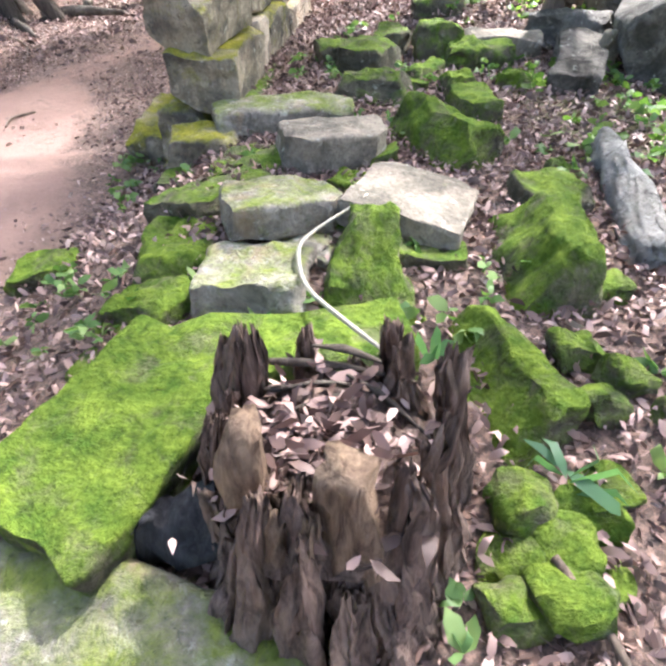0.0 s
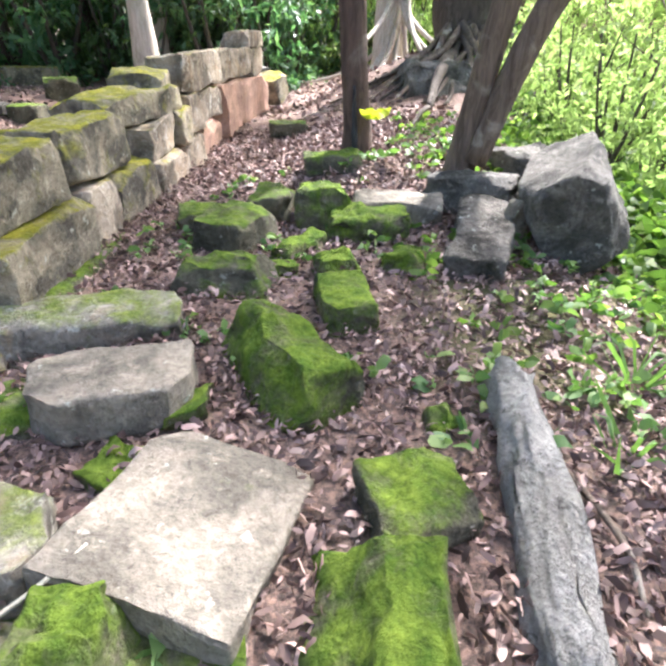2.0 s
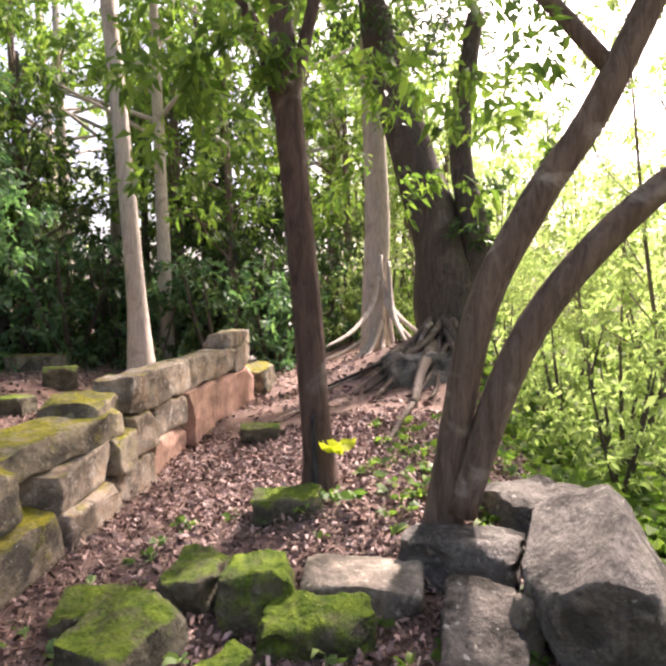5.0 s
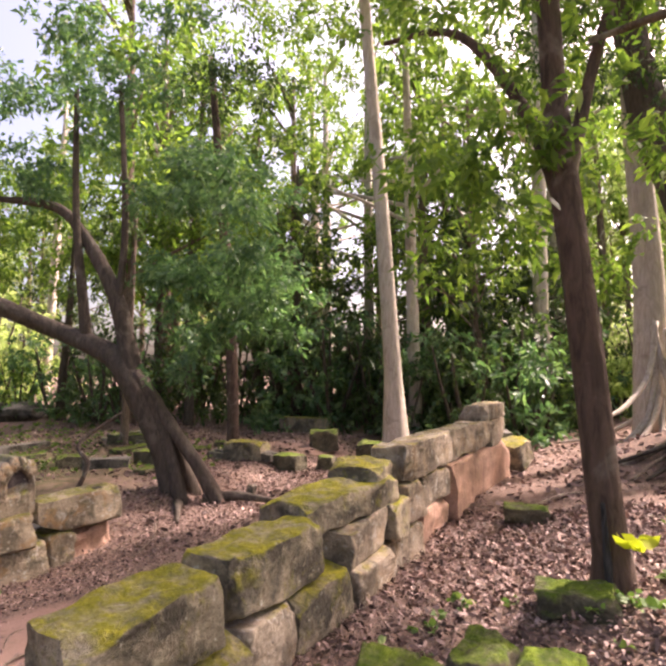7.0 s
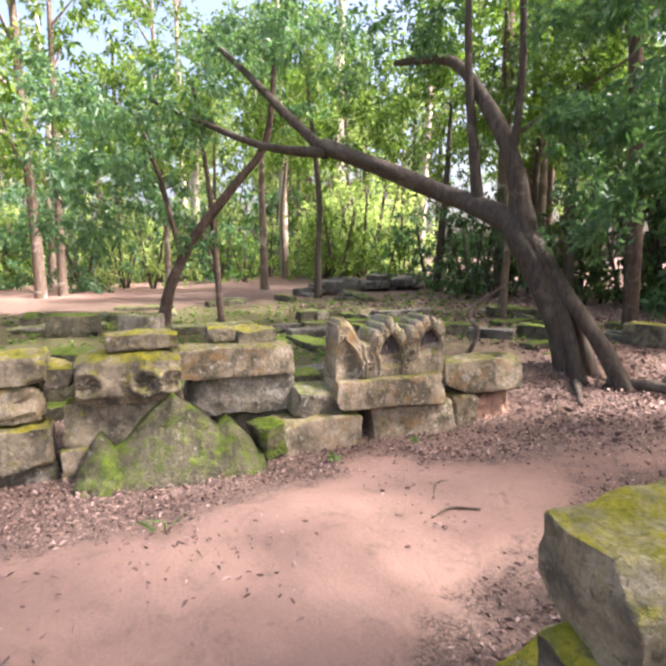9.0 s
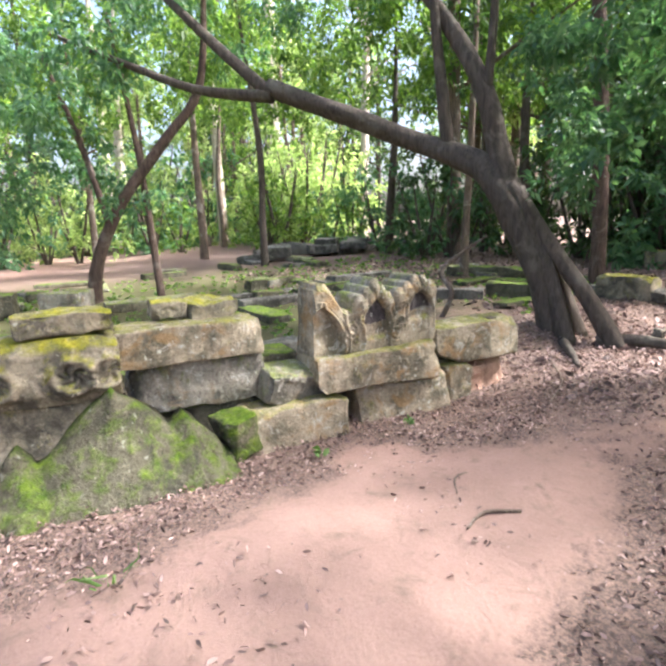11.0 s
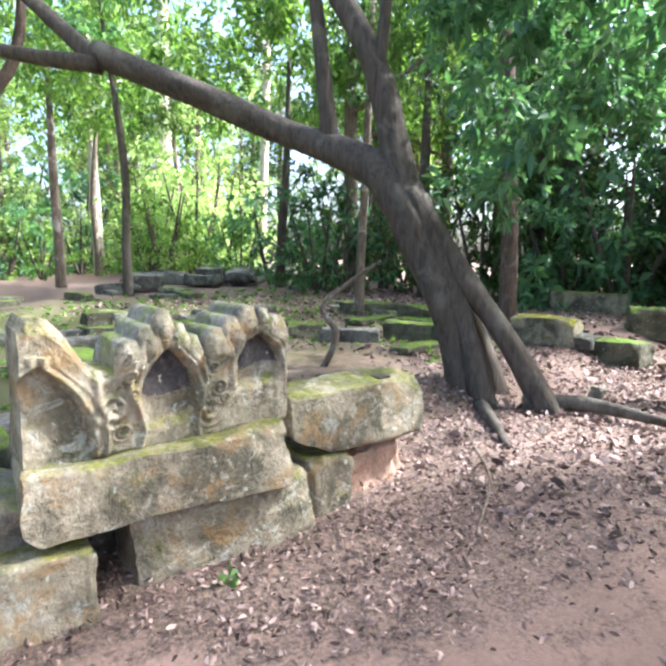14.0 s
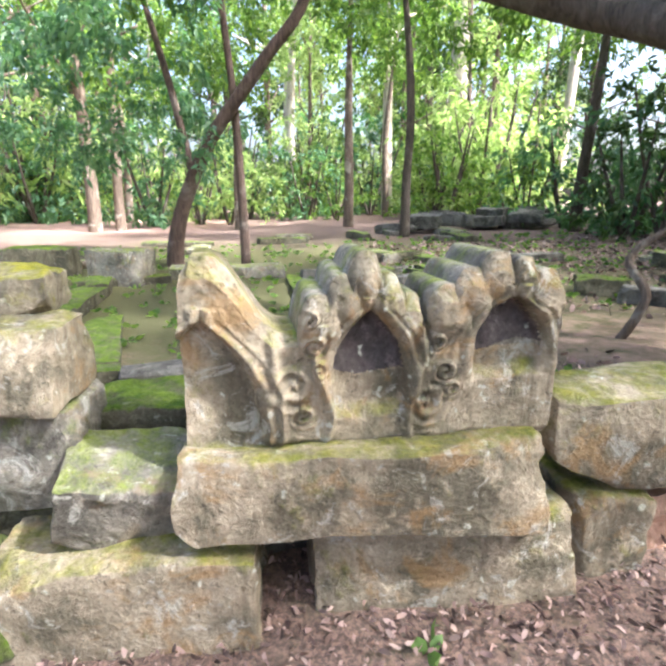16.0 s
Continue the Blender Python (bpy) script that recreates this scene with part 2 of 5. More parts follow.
M_BARK = bark_mat("brown_bark", (0.05, 0.034, 0.027), (0.13, 0.088, 0.068), (0.27, 0.23, 0.19))
M_BARKGREY = bark_mat("grey_bark", (0.085, 0.062, 0.046), (0.21, 0.16, 0.12), (0.38, 0.34, 0.28), 1, 0.8)
M_BARKPALE = bark_mat("pale_bark", (0.36, 0.31, 0.25), (0.56, 0.50, 0.42), (0.22, 0.18, 0.14), 1, 0.5)
M_BARKDARK = bark_mat("dark_bark", (0.05, 0.04, 0.032), (0.115, 0.092, 0.072), (0.2, 0.18, 0.14), 1, 0.4)
M_ROT = bark_mat("rotten_wood", (0.05, 0.034, 0.027), (0.27, 0.19, 0.15), (0.40, 0.29, 0.21), 1.6, 0.35)
M_ROTLIGHT = bark_mat("split_wood", (0.10, 0.065, 0.045), (0.32, 0.225, 0.15), (0.10, 0.07, 0.05), 2.2, 0.5)
M_CHAR = bark_mat("charred_wood", (0.02, 0.02, 0.022), (0.07, 0.068, 0.07), (0.14, 0.13, 0.13), 2.0, 0.3)
M_VINE = bark_mat("pale_vine", (0.42, 0.38, 0.29), (0.60, 0.56, 0.46), (0.3, 0.3, 0.2), 3, 0.3)


# ---- builders ----
def link(name, me, mat, parent=None, label=""):
    me.materials.clear()
    me.materials.append(mat)
    ob = new(name, me)
    if parent:
        ob.parent = parent
    if label:
        ob["label"] = label
    return ob


def mesh_of(name, verts, faces, smooth=True):
    me = bpy.data.meshes.new(name)
    me.from_pydata([tuple(v) for v in verts], [], [tuple(f) for f in faces])
    me.update()
    if smooth:
        me.polygons.foreach_set("use_smooth", [True] * len(me.polygons))
    return me


def s(a, b, v):
    t = min(1, max(0, (v - a) / (b - a)))
    return t * t * (3 - 2 * t)


def lattice_box(n):
    """Vertices and quads of a cube from -1 to 1, n quads an edge."""
    idx, vs, fs = {}, [], []

    def at(p):
        k = tuple(round(c * n) for c in p)
        if k not in idx:
            idx[k] = len(vs)
            vs.append(Vector(p))
        return idx[k]
    for ax in range(3):
        for sg in (-1, 1):
            for i in range(n):
                for j in range(n):
                    q = []
                    for di, dj in ((0, 0), (1, 0), (1, 1), (0, 1)):
                        p = [0, 0, 0]
                        p[ax] = sg
                        p[(ax + 1) % 3] = -1 + 2 * (i + di) / n
                        p[(ax + 2) % 3] = -1 + 2 * (j + dj) / n
                        q.append(at(p))
                    fs.append(q if sg > 0 else q[::-1])
    return vs, fs


def stone_mesh(lx, ly, lz, seed=0, edge=0.025, rough=0.03, top=(1, 1), lean=(0, 0), cuts=(), n=16):
    """A worn block: rounded edges, chipped corners, top narrowed by top and moved by lean; cuts are planes (nx, ny, nz, d) that break pieces off."""
    vs, fs = lattice_box(n)
    half = Vector((lx / 2, ly / 2, lz / 2))
    off = Vector((seed * 7.31, seed * 3.17, seed * 1.73))
    q0 = random.Random(seed)
    chips = []
    for i in range(5):
        nn = Vector((q0.choice((-1, 1)) / lx, q0.choice((-1, 1)) / ly, q0.choice((-1, 1, 1)) / lz * q0.choice((0.3, 1, 1.6)))).normalized()
        far = abs(nn.x) * lx / 2 + abs(nn.y) * ly / 2 + abs(nn.z) * lz / 2
        chips.append((*nn, far * q0.uniform(0.74, 0.9)))
    cuts = list(cuts) + chips
    out = []
    for p in vs:
        p = Vector((math.copysign(1 - (1 - abs(c)) ** 1.7, c) for c in p))
        q = Vector(p[i] * half[i] for i in range(3))
        inner = Vector(max(-half[i] + edge, min(half[i] - edge, q[i])) for i in range(3))
        d = q - inner
        if d.length > 1e-9 and noise.noise(q * 6 + off) > 0.1:
            d = d * 0.7
        if d.length > 1e-9:
            q = inner + d.normalized() * min(d.length, edge)
        f = (q.z / lz + 0.5)
        q.x = q.x * (1 + (top[0] - 1) * f) + lean[0] * f
        q.y = q.y * (1 + (top[1] - 1) * f) + lean[1] * f
        for nx, ny, nz, dd in cuts:
            nn = Vector((nx, ny, nz)).normalized()
            h = q.dot(nn) - dd
            if h > 0:
                q = q - nn * h
        w = noise.noise_vector(q * 2.2 + off) * rough * 1.1 + noise.noise_vector(q * 7 + off) * rough * 0.65 + noise.noise_vector(q * 19 + off) * rough * 0.42
        q = q + w
        out.append(q)
    me = mesh_of("stone", out, fs)
    me.set_sharp_from_angle(angle=radians(38))
    return me


def stone(name, x, y, z, lx, ly, lz, mat, label, rz=0, rx=0, ry=0, category="stone", group="", seed=None, **k):
    """A loose stone; z is the height of its middle."""
    seed = abs(hash_of(x, y, z)) if seed is None else seed
    ob = link(name, stone_mesh(lx, ly, lz, seed, **k), mat)
    ob.matrix_world = pose(x, y, z, rx, ry, rz)
    return tagged(ob, label, category, group)


def hash_of(*a):
    return sum((i + 1) * 12.9898 * v for i, v in enumerate(a)) % 97.0


def tube(points, radii, sides=10, seed=0, rough=0.08, close=True):
    """Verts and faces of a limb along smoothed points."""
    pts = [Vector(p) for p in points]
    sm, rr = [], []
    for i in range(len(pts) - 1):
        p0, p1, p2, p3 = pts[max(i - 1, 0)], pts[i], pts[i + 1], pts[min(i + 2, len(pts) - 1)]
        for j in range(5):
            t = j / 5
            sm.append(0.5 * ((2 * p1) + (p2 - p0) * t + (2 * p0 - 5 * p1 + 4 * p2 - p3) * t * t + (3 * p1 - p0 - 3 * p2 + p3) * t ** 3))
            rr.append(radii[i] + (radii[i + 1] - radii[i]) * t)
    sm.append(pts[-1])
    rr.append(radii[-1])
    vs, fs = [], []
    side = None
    for i, p in enumerate(sm):
        d = (sm[min(i + 1, len(sm) - 1)] - sm[max(i - 1, 0)]).normalized()
        if side is None:
            side = d.orthogonal().normalized()
        side = (side - d * side.dot(d)).normalized()
        up = d.cross(side)
        for k in range(sides):
            a = 2 * math.pi * k / sides
            w = side * math.cos(a) + up * math.sin(a)
            n1 = noise.noise(Vector((math.cos(a) * 1.5 + seed * 3.1, math.sin(a) * 1.5, i * 0.22)))
            vs.append(p + w * rr[i] * (1 + rough * 2.2 * n1))
    for i in range(len(sm) - 1):
        for k in range(sides):
            a, b = i * sides + k, i * sides + (k + 1) % sides
            fs.append((a, b, b + sides, a + sides))
    if close:
        fs.append(tuple(range(sides))[::-1])
        fs.append(tuple(range((len(sm) - 1) * sides, len(sm) * sides)))
    return vs, fs


def joined(pieces):
    vs, fs = [], []
    for v, f in pieces:
        o = len(vs)
        vs += v
        fs += [tuple(i + o for i in q) for q in f]
    return vs, fs


def leaves_mesh(name, centres, dirs, sizes, rng, droop=0.4, width=0.4, oval=False):
    """Folded leaves with raised sides, as one mesh; oval leaves have six corners, the others four."""
    n = len(centres)
    d = dirs / (np.linalg.norm(dirs, axis=1, keepdims=True) + 1e-9)
    r = rng.normal(size=(n, 3))
    side = np.cross(d, r)
    side /= np.linalg.norm(side, axis=1, keepdims=True) + 1e-9
    L = sizes[:, None]
    a = centres
    tip = centres + d * L - np.array([0, 0, 1.0]) * L * droop * rng.random((n, 1))
    midp = centres + d * L * 0.45
    nrm = np.cross(d, side)
    lift = nrm * L * 0.08
    b, c = midp + side * L * width / 2 + lift, midp - side * L * width / 2 + lift
    if oval:
        curl = nrm * L * rng.uniform(-0.1, 0.25, (n, 1))
        p1, p2 = centres + d * L * 0.28, centres + d * L * 0.68 + curl
        w1, w2 = side * L * width * 0.46, side * L * width * 0.42
        v = np.stack([a, p1 + w1 + lift, p2 + w2 + lift, tip, p2 - w2 + lift, p1 - w1 + lift], 1).reshape(-1, 3)
        i = np.arange(n)[:, None] * 6
        f = np.concatenate([i + [0, 1, 5], i + [1, 2, 5], i + [2, 4, 5], i + [2, 3, 4]], 1).reshape(-1, 3)
    else:
        v = np.stack([a, b, tip, c], 1).reshape(-1, 3)
        i = np.arange(n)[:, None] * 4
        f = np.concatenate([i + [0, 1, 2], i + [0, 2, 3]], 1).reshape(-1, 3)
    me = bpy.data.meshes.new(name)
    me.vertices.add(len(v))
    me.vertices.foreach_set("co", v.astype(np.float32).ravel())
    me.loops.add(f.size)
    me.loops.foreach_set("vertex_index", f.astype(np.int32).ravel())
    me.polygons.add(len(f))
    me.polygons.foreach_set("loop_start", np.arange(0, f.size, 3, dtype=np.int32))
    me.update(calc_edges=True)
    return me


def crown_mesh(name, clumps, per, size, seed, flat=0.55, droop=0.5, width=0.42):
    """Leaves in clumps (x, y, z, radius): dense sprays with gaps between them."""
    rng = np.random.default_rng(seed)
    cs, ds, ss = [], [], []
    for x, y, z, r in clumps:
        k = max(20, int(per * r * r))
        sub = rng.normal(size=(max(3, int(k / 22)), 3)) * [r * 0.5, r * 0.5, r * 0.5 * flat]
        pick = rng.integers(0, len(sub), k)
        p = sub[pick] + rng.normal(size=(k, 3)) * r * 0.12
        cs.append(p + [x, y, z])
        dd = p / (r + 1e-6) * 0.6 + rng.normal(size=(k, 3)) * 0.6
        dd[:, 2] -= 0.15
        ds.append(dd)
        ss.append(size * (0.6 + 0.8 * rng.random(k)))
    return leaves_mesh(name, np.concatenate(cs), np.concatenate(ds), np.concatenate(ss), rng, droop, width)


# ---- ground ----
def level(x, y):
    """Height of the ground: a raised bank, the sandy path below it, and the ruin's terrace."""
    bank = 0.36 + 0.24 * s(0.4, 2.8, y) + 0.06 * s(3, 5.5, y) + 0.27 * s(0.2, 1.3, x) * s(4.7, 6.2, y)
    low = 0.13 - 0.12 * s(-3.0, -4.2, x) + 0.20 * s(-4.9, -5.5, x) + 0.15 * s(6.3, 8.0, y) * s(-2.0, -4.5, x) + 0.15 * s(8, 14, y)
    soft = s(-1.25, -0.05, x)
    hard = s(-0.62, -0.50, x)
    k = s(3.3, 3.8, y) * (1 - s(10.6, 12.5, y))
    up = soft * (1 - k) + hard * k
    z = low * (1 - up) + bank * up
    z += 0.75 * math.exp(-(((x - 2.9) / 1.5) ** 2 + ((y - 11.8) / 1.3) ** 2))
    z -= 2.2 * s(3.0, 9.0, x) + 0.35 * s(2.2, 3.4, x) * (1 - s(8, 11, y))
    z += 0.25 * s(-8, -16, x)
    z += 0.03 * noise.noise(Vector((x * 1.3, y * 1.3, 0.3))) + 0.012 * noise.noise(Vector((x * 5, y * 5, 1.3)))
    return z


def sandy(x, y):
    cx = -2.3 - 0.65 * s(2.6, 4.8, y) + 0.4 * s(6, 8, y) - 0.6 * s(9, 14, y)
    w = 1.55 - 0.5 * s(3, 6, y)
    v = (1 - abs(x - cx) / w) * (1 - 0.62 * s(4.9, 6.2, y))
    v = max(v, 1 - math.hypot((x + 3.7) / 0.8, (y - 4.8) / 0.55))
    v = max(v, 1 - math.hypot((x + 7.0) / 1.6, (y - 8.2) / 1.3))
    v = max(v, 1 - math.hypot((x + 24) / 6.0, (y - 1.0) / 7.0))
    v = max(v, 0.8 - math.hypot((x + 5.4) / 2.4, (y - 13.5) / 1.0))
    return max(0, min(1, v * 1.6))


def grassy(x, y):
    v = 0.8 * (1 - math.hypot((x + 11) / 7.5, (y - 5) / 10.0))
    v = max(v, 0.8 * s(2.0, 3.5, x) * (1 - s(7, 10, y)))
    v = max(v, 0.55 * (1 - math.hypot((x - 2.0) / 0.8, (y - 3.9) / 1.4)))
    v = max(v, 0.6 * s(4, 7, x))
    return max(0, min(1, v))


def axis(lo, hi, step, far):
    fine = list(np.arange(lo, hi + step / 2, step))
    out, d = [], step
    p = hi
    while p < far:
        d *= 1.45
        p += d
        out.append(p)
    left, d, p = [], step, lo
    while p > -far:
        d *= 1.45
        p -= d
        left.append(p)
    return left[::-1] + fine + out


xs, ys = axis(-9, 4.5, 0.09, 900), axis(-0.5, 13.5, 0.09, 900)
gv = [(x, y, level(x, y)) for y in ys for x in xs]
gw = len(xs)
gf = [(j * gw + i, j * gw + i + 1, (j + 1) * gw + i + 1, (j + 1) * gw + i) for j in range(len(ys) - 1) for i in range(gw - 1)]
gme = mesh_of("ground", gv, gf)
for key, fn in (("sand", sandy), ("grass", grassy)):
    at = gme.attributes.new(key, "FLOAT", "POINT")
    at.data.foreach_set("value", [fn(v[0], v[1]) for v in gv])
tagged(link("ground", gme, M_GROUND), "pinkish sandy path and forest soil under dry leaves", "ground", kind="structure")

# ---- ruined wall beside the path ----
wall = tagged(new("wall_ruin"), "ruined dry wall of mossy sandstone blocks beside the path", "wall", kind="structure")


def wall_block(y0, y1, z0, z1, x0=-0.74, x1=-0.34, mat=None, rz=0, rx=0, **k):
    h = hash_of(y0, z0, x0)
    q0 = random.Random(h)
    ob = link("stone_block", stone_mesh(x1 - x0, y1 - y0 - 0.02, z1 - z0 - 0.004, h, **k), mat or M_WALL, wall)
    ob.matrix_local = pose((x0 + x1) / 2 + q0.uniform(-0.035, 0.035), (y0 + y1) / 2, (z0 + z1) / 2, rx + q0.uniform(-1.2, 1.2), q0.uniform(-3, 3), rz + q0.uniform(-4, 4))
    return ob


wall_block(3.56, 4.26, 0.99, 1.31, -0.72, -0.32, rz=-5, rx=4, edge=0.02)
wall_block(4.38, 5.25, 1.00, 1.34, -0.76, -0.34, rz=2, edge=0.03)
wall_block(4.20, 4.45, 0.98, 1.24, -0.78, -0.47, edge=0.03)
wall_block(3.48, 4.40, 0.66, 1.00, -0.70, -0.29, M_WALL, rz=2)
wall_block(4.42, 4.86, 0.66, 0.99, -0.72, -0.33, M_WALLPALE)
wall_block(4.88, 5.52, 0.68, 1.00, -0.74, -0.32, M_WALL, rz=-3)
wall_block(5.52, 6.22, 0.92, 1.20, -0.74, -0.33, M_WALLPALE, rz=3, rx=6)
wall_block(5.30, 6.50, 1.18, 1.40, -0.86, -0.40, M_WALL, rz=-4)
wall_block(5.54, 6.20, 0.66, 0.93, -0.74, -0.30, M_WALLPALE)
wall_block(6.24, 6.62, 0.94, 1.22, -0.72, -0.30, M_WALL)
wall_block(6.22, 6.95, 0.55, 0.94, -0.74, -0.33, M_WALLPALE)
wall_block(6.15, 6.62, 1.36, 1.52, -0.92, -0.46, M_WALL, rz=5)
wall_block(6.66, 7.98, 1.30, 1.62, -0.76, -0.36, M_WALLPALE, rz=1)
wall_block(8.00, 9.95, 1.27, 1.60, -0.76, -0.36, M_WALLPALE, rz=-1)
wall_block(9.75, 11.0, 1.58, 1.80, -0.80, -0.38, M_WALLPALE, rz=1)
wall_block(9.98, 11.0, 1.22, 1.58, -0.76, -0.35, M_WALLPALE)
wall_block(6.64, 7.10, 0.95, 1.30, -0.72, -0.32, M_WALLPALE)
wall_block(7.12, 7.90, 1.00, 1.30, -0.74, -0.36, M_WALLPALE, rz=-4)
wall_block(7.92, 9.30, 0.72, 1.27, -0.74, -0.34, M_EARTH)
wall_block(9.32, 11.0, 0.66, 1.24, -0.74, -0.34, M_EARTH)
wall_block(6.96, 7.90, 0.55, 1.00, -0.74, -0.34, M_EARTH)
for y0, y1, z0, z1 in ((3.5, 4.3, 0.33, 0.66), (4.32, 5.4, 0.33, 0.66), (5.42, 6.5, 0.33, 0.66), (6.52, 7.9, 0.33, 0.56), (3.5, 4.6, 0.02, 0.33), (4.62, 5.8, 0.02, 0.33), (5.82, 7.0, 0.02, 0.33), (7.02, 8.4, 0.1, 0.56), (8.42, 9.6, 0.1, 0.7), (9.62, 11.0, 0.1, 0.68)):
    wall_block(y0, y1, z0, z1, -0.80, -0.42, M_WALL, rz=1)
wall_block(3.66, 4.95, 0.42, 0.68, -0.36, -0.10, M_DARKMOSS, rz=-4, top=(0.5, 1), lean=(-0.06, 0))
stone("fallen_block", -0.75, 11.9, 1.0, 0.55, 0.7, 0.5, M_ROCK, "dark fallen sandstone block beyond the end of the wall", rz=20)
stone("fallen_block", -0.35, 11.5, 0.95, 0.45, 0.5, 0.42, M_WALL, "small fallen sandstone block leaning at the wall's end", rz=-15, rx=20)
stone("fallen_block", -1.05, 4.4, 0.22, 0.5, 1.0, 0.3, M_WALL, "mossy sandstone block lying along the wall's foot", rz=6)

# ---- rubble on the bank ----
R = "rubble stones on the bank"
stone("stone_slab", 0.23, 2.30, 0.68, 0.50, 0.36, 0.15, M_GREYMOSS, "grey weathered sandstone slab lying on other stones", 28, -4, 3, "slab", R, edge=0.025, rough=0.02, cuts=((1, -1, 0, 0.25), (-1, 1, 0, 0.26)))
stone("stone_slab", 0.80, 2.47, 0.63, 0.52, 0.60, 0.13, M_PALE, "pale flat sandstone slab with yellow lichen, tilted on rubble", -14, -5, 9, "slab", R, edge=0.02, rough=0.015)
stone("stone_slab", 0.38, 2.99, 0.69, 0.56, 0.34, 0.19, M_PALE, "pale broken sandstone slab with a small hole", 18, 0, 3, "slab", R, edge=0.02, rough=0.018, cuts=((-1, -1, 0, 0.24), (1, -0.8, 0, 0.26)))
stone("mossy_stone", 0.96, 3.27, 0.62, 0.40, 0.78, 0.34, M_MOSS, "broken wedge stone thickly covered in bright green moss", 38, 0, 14, "stone", R, edge=0.03, rough=0.05, top=(0.55, 0.75), cuts=((1, 0.4, 0.5, 0.2),))
stone("mossy_stone", 0.63, 1.98, 0.60, 0.42, 0.50, 0.42, M_MOSS, "pointed stone under bright green moss and pale lichen", 10, -12, 0, "stone", R, edge=0.03, rough=0.05, top=(0.45, 0.4), lean=(0.03, 0.10))
stone("mossy_stone", 1.28, 2.12, 0.60, 0.42, 0.66, 0.36, M_MOSS, "rounded ridge stone thickly covered in green moss", 4, 4, 0, "stone", R, edge=0.04, rough=0.04, top=(0.30, 0.72), lean=(0.09, 0.03))
stone("mossy_stone", 1.42, 2.58, 0.58, 0.32, 0.3, 0.26, M_DARKMOSS, "small mossy stone behind a larger one", 20, 0, 0, "stone", R, rough=0.04)
stone("mossy_stone", 1.06, 1.50, 0.46, 0.26, 0.62, 0.34, M_MOSS, "upturned stone with moss along its lit ridge", 24, 0, 12, "stone", R, edge=0.03, rough=0.04, top=(0.35, 0.8), lean=(0.06, 0.02))
stone("mossy_slab", 0.02, 1.12, 0.57, 0.44, 0.70, 0.18, M_MOSS, "broad slab carpeted in yellow-green moss", -20, 2, 2, "slab", R, edge=0.03, rough=0.03)
stone("mossy_slab", 0.40, 1.49, 0.56, 0.84, 0.30, 0.18, M_MOSS, "long slab carpeted in yellow-green moss", 20, 2, 2, "slab", R, edge=0.03, rough=0.03)
stone("stone_block", 0.20, 1.88, 0.55, 0.40, 0.36, 0.24, M_GREYMOSS, "grey-green block with mossy face among the rubble", 4, -6, 0, "block", R, edge=0.03, rough=0.035)
stone("mossy_stone", -0.20, 2.12, 0.46, 0.34, 0.46, 0.24, M_MOSS, "lumpy mossy stone at the edge of the rubble", 12, 0, -8, "stone", R, edge=0.08, rough=0.05)
stone("mossy_stone", -0.16, 1.80, 0.44, 0.36, 0.30, 0.24, M_MOSS, "lumpy mossy stone with yellowish top", -20, 0, -8, "stone", R, edge=0.08, rough=0.05)
stone("mossy_stone", -0.30, 1.62, 0.36, 0.24, 0.34, 0.22, M_MOSS, "low mossy stone beside the path", 10, 0, -14, "stone", R, edge=0.07, rough=0.05)
stone("mossy_stone", -0.18, 2.60, 0.50, 0.40, 0.50, 0.22, M_DARKMOSS, "low stone with dull green moss", -30, 0, -14, "stone", R, edge=0.03, rough=0.045)
stone("mossy_stone", -0.05, 2.95, 0.52, 0.38, 0.34, 0.22, M_DARKMOSS, "low stone with dull green moss", 15, 0, -10, "stone", R, edge=0.03, rough=0.045)
stone("stone_block", -0.42, 3.28, 0.50, 0.40, 0.34, 0.26, M_WALL, "small block with a mossy top below the wall", 14, 0, 0, "block", R)
stone("stone_block", -0.40, 3.02, 0.36, 0.36, 0.34, 0.26, M_DARKMOSS, "mossy block half sunk in leaves", -8, 0, 0, "block", R)
stone("stone_block", 0.02, 3.52, 0.62, 0.86, 0.30, 0.24, M_GREYMOSS, "long weathered block with a dull mossy top", 16, 0, 2, "block", R, edge=0.03, rough=0.035)
stone("mossy_stone", 0.50, 2.36, 0.52, 0.26, 0.24, 0.20, M_DARKMOSS, "small mossy stone wedged between slabs", 30, 0, 0, "stone", R, rough=0.04)
stone("mossy_stone", 0.52, 2.68, 0.56, 0.24, 0.22, 0.22, M_MOSS, "small yellow-green mossy stone between slabs", -20, 0, 0, "stone", R, rough=0.04)
stone("mossy_stone", 0.36, 2.14, 0.52, 0.24, 0.2, 0.18, M_GREYMOSS, "small stone wedged under a slab", -10, 0, 0, "stone", R, rough=0.03)
stone("mossy_stone", 0.84, 2.18, 0.52, 0.30, 0.26, 0.22, M_DARKMOSS, "dark mossy stone under a tilted slab", 10, 0, 0, "stone", R, rough=0.04)
stone("mossy_stone", 0.52, 3.98, 0.62, 0.66, 0.40, 0.34, M_DARKMOSS, "large humped stone under dark green moss", -8, 0, 0, "stone", R, edge=0.03, rough=0.05, top=(0.5, 0.45), lean=(0, 0.06))
stone("mossy_stone", 1.18, 3.80, 0.62, 0.26, 0.44, 0.26, M_MOSS, "squarish stone with bright moss on its top", 14, 0, 0, "stone", R, edge=0.04, rough=0.03)
stone("mossy_stone", 1.10, 4.24, 0.64, 0.30, 0.26, 0.22, M_MOSS, "rounded mossy stone lying in dry leaves", 20, 0, 0, "stone", R, edge=0.03, rough=0.045, top=(0.7, 0.6))
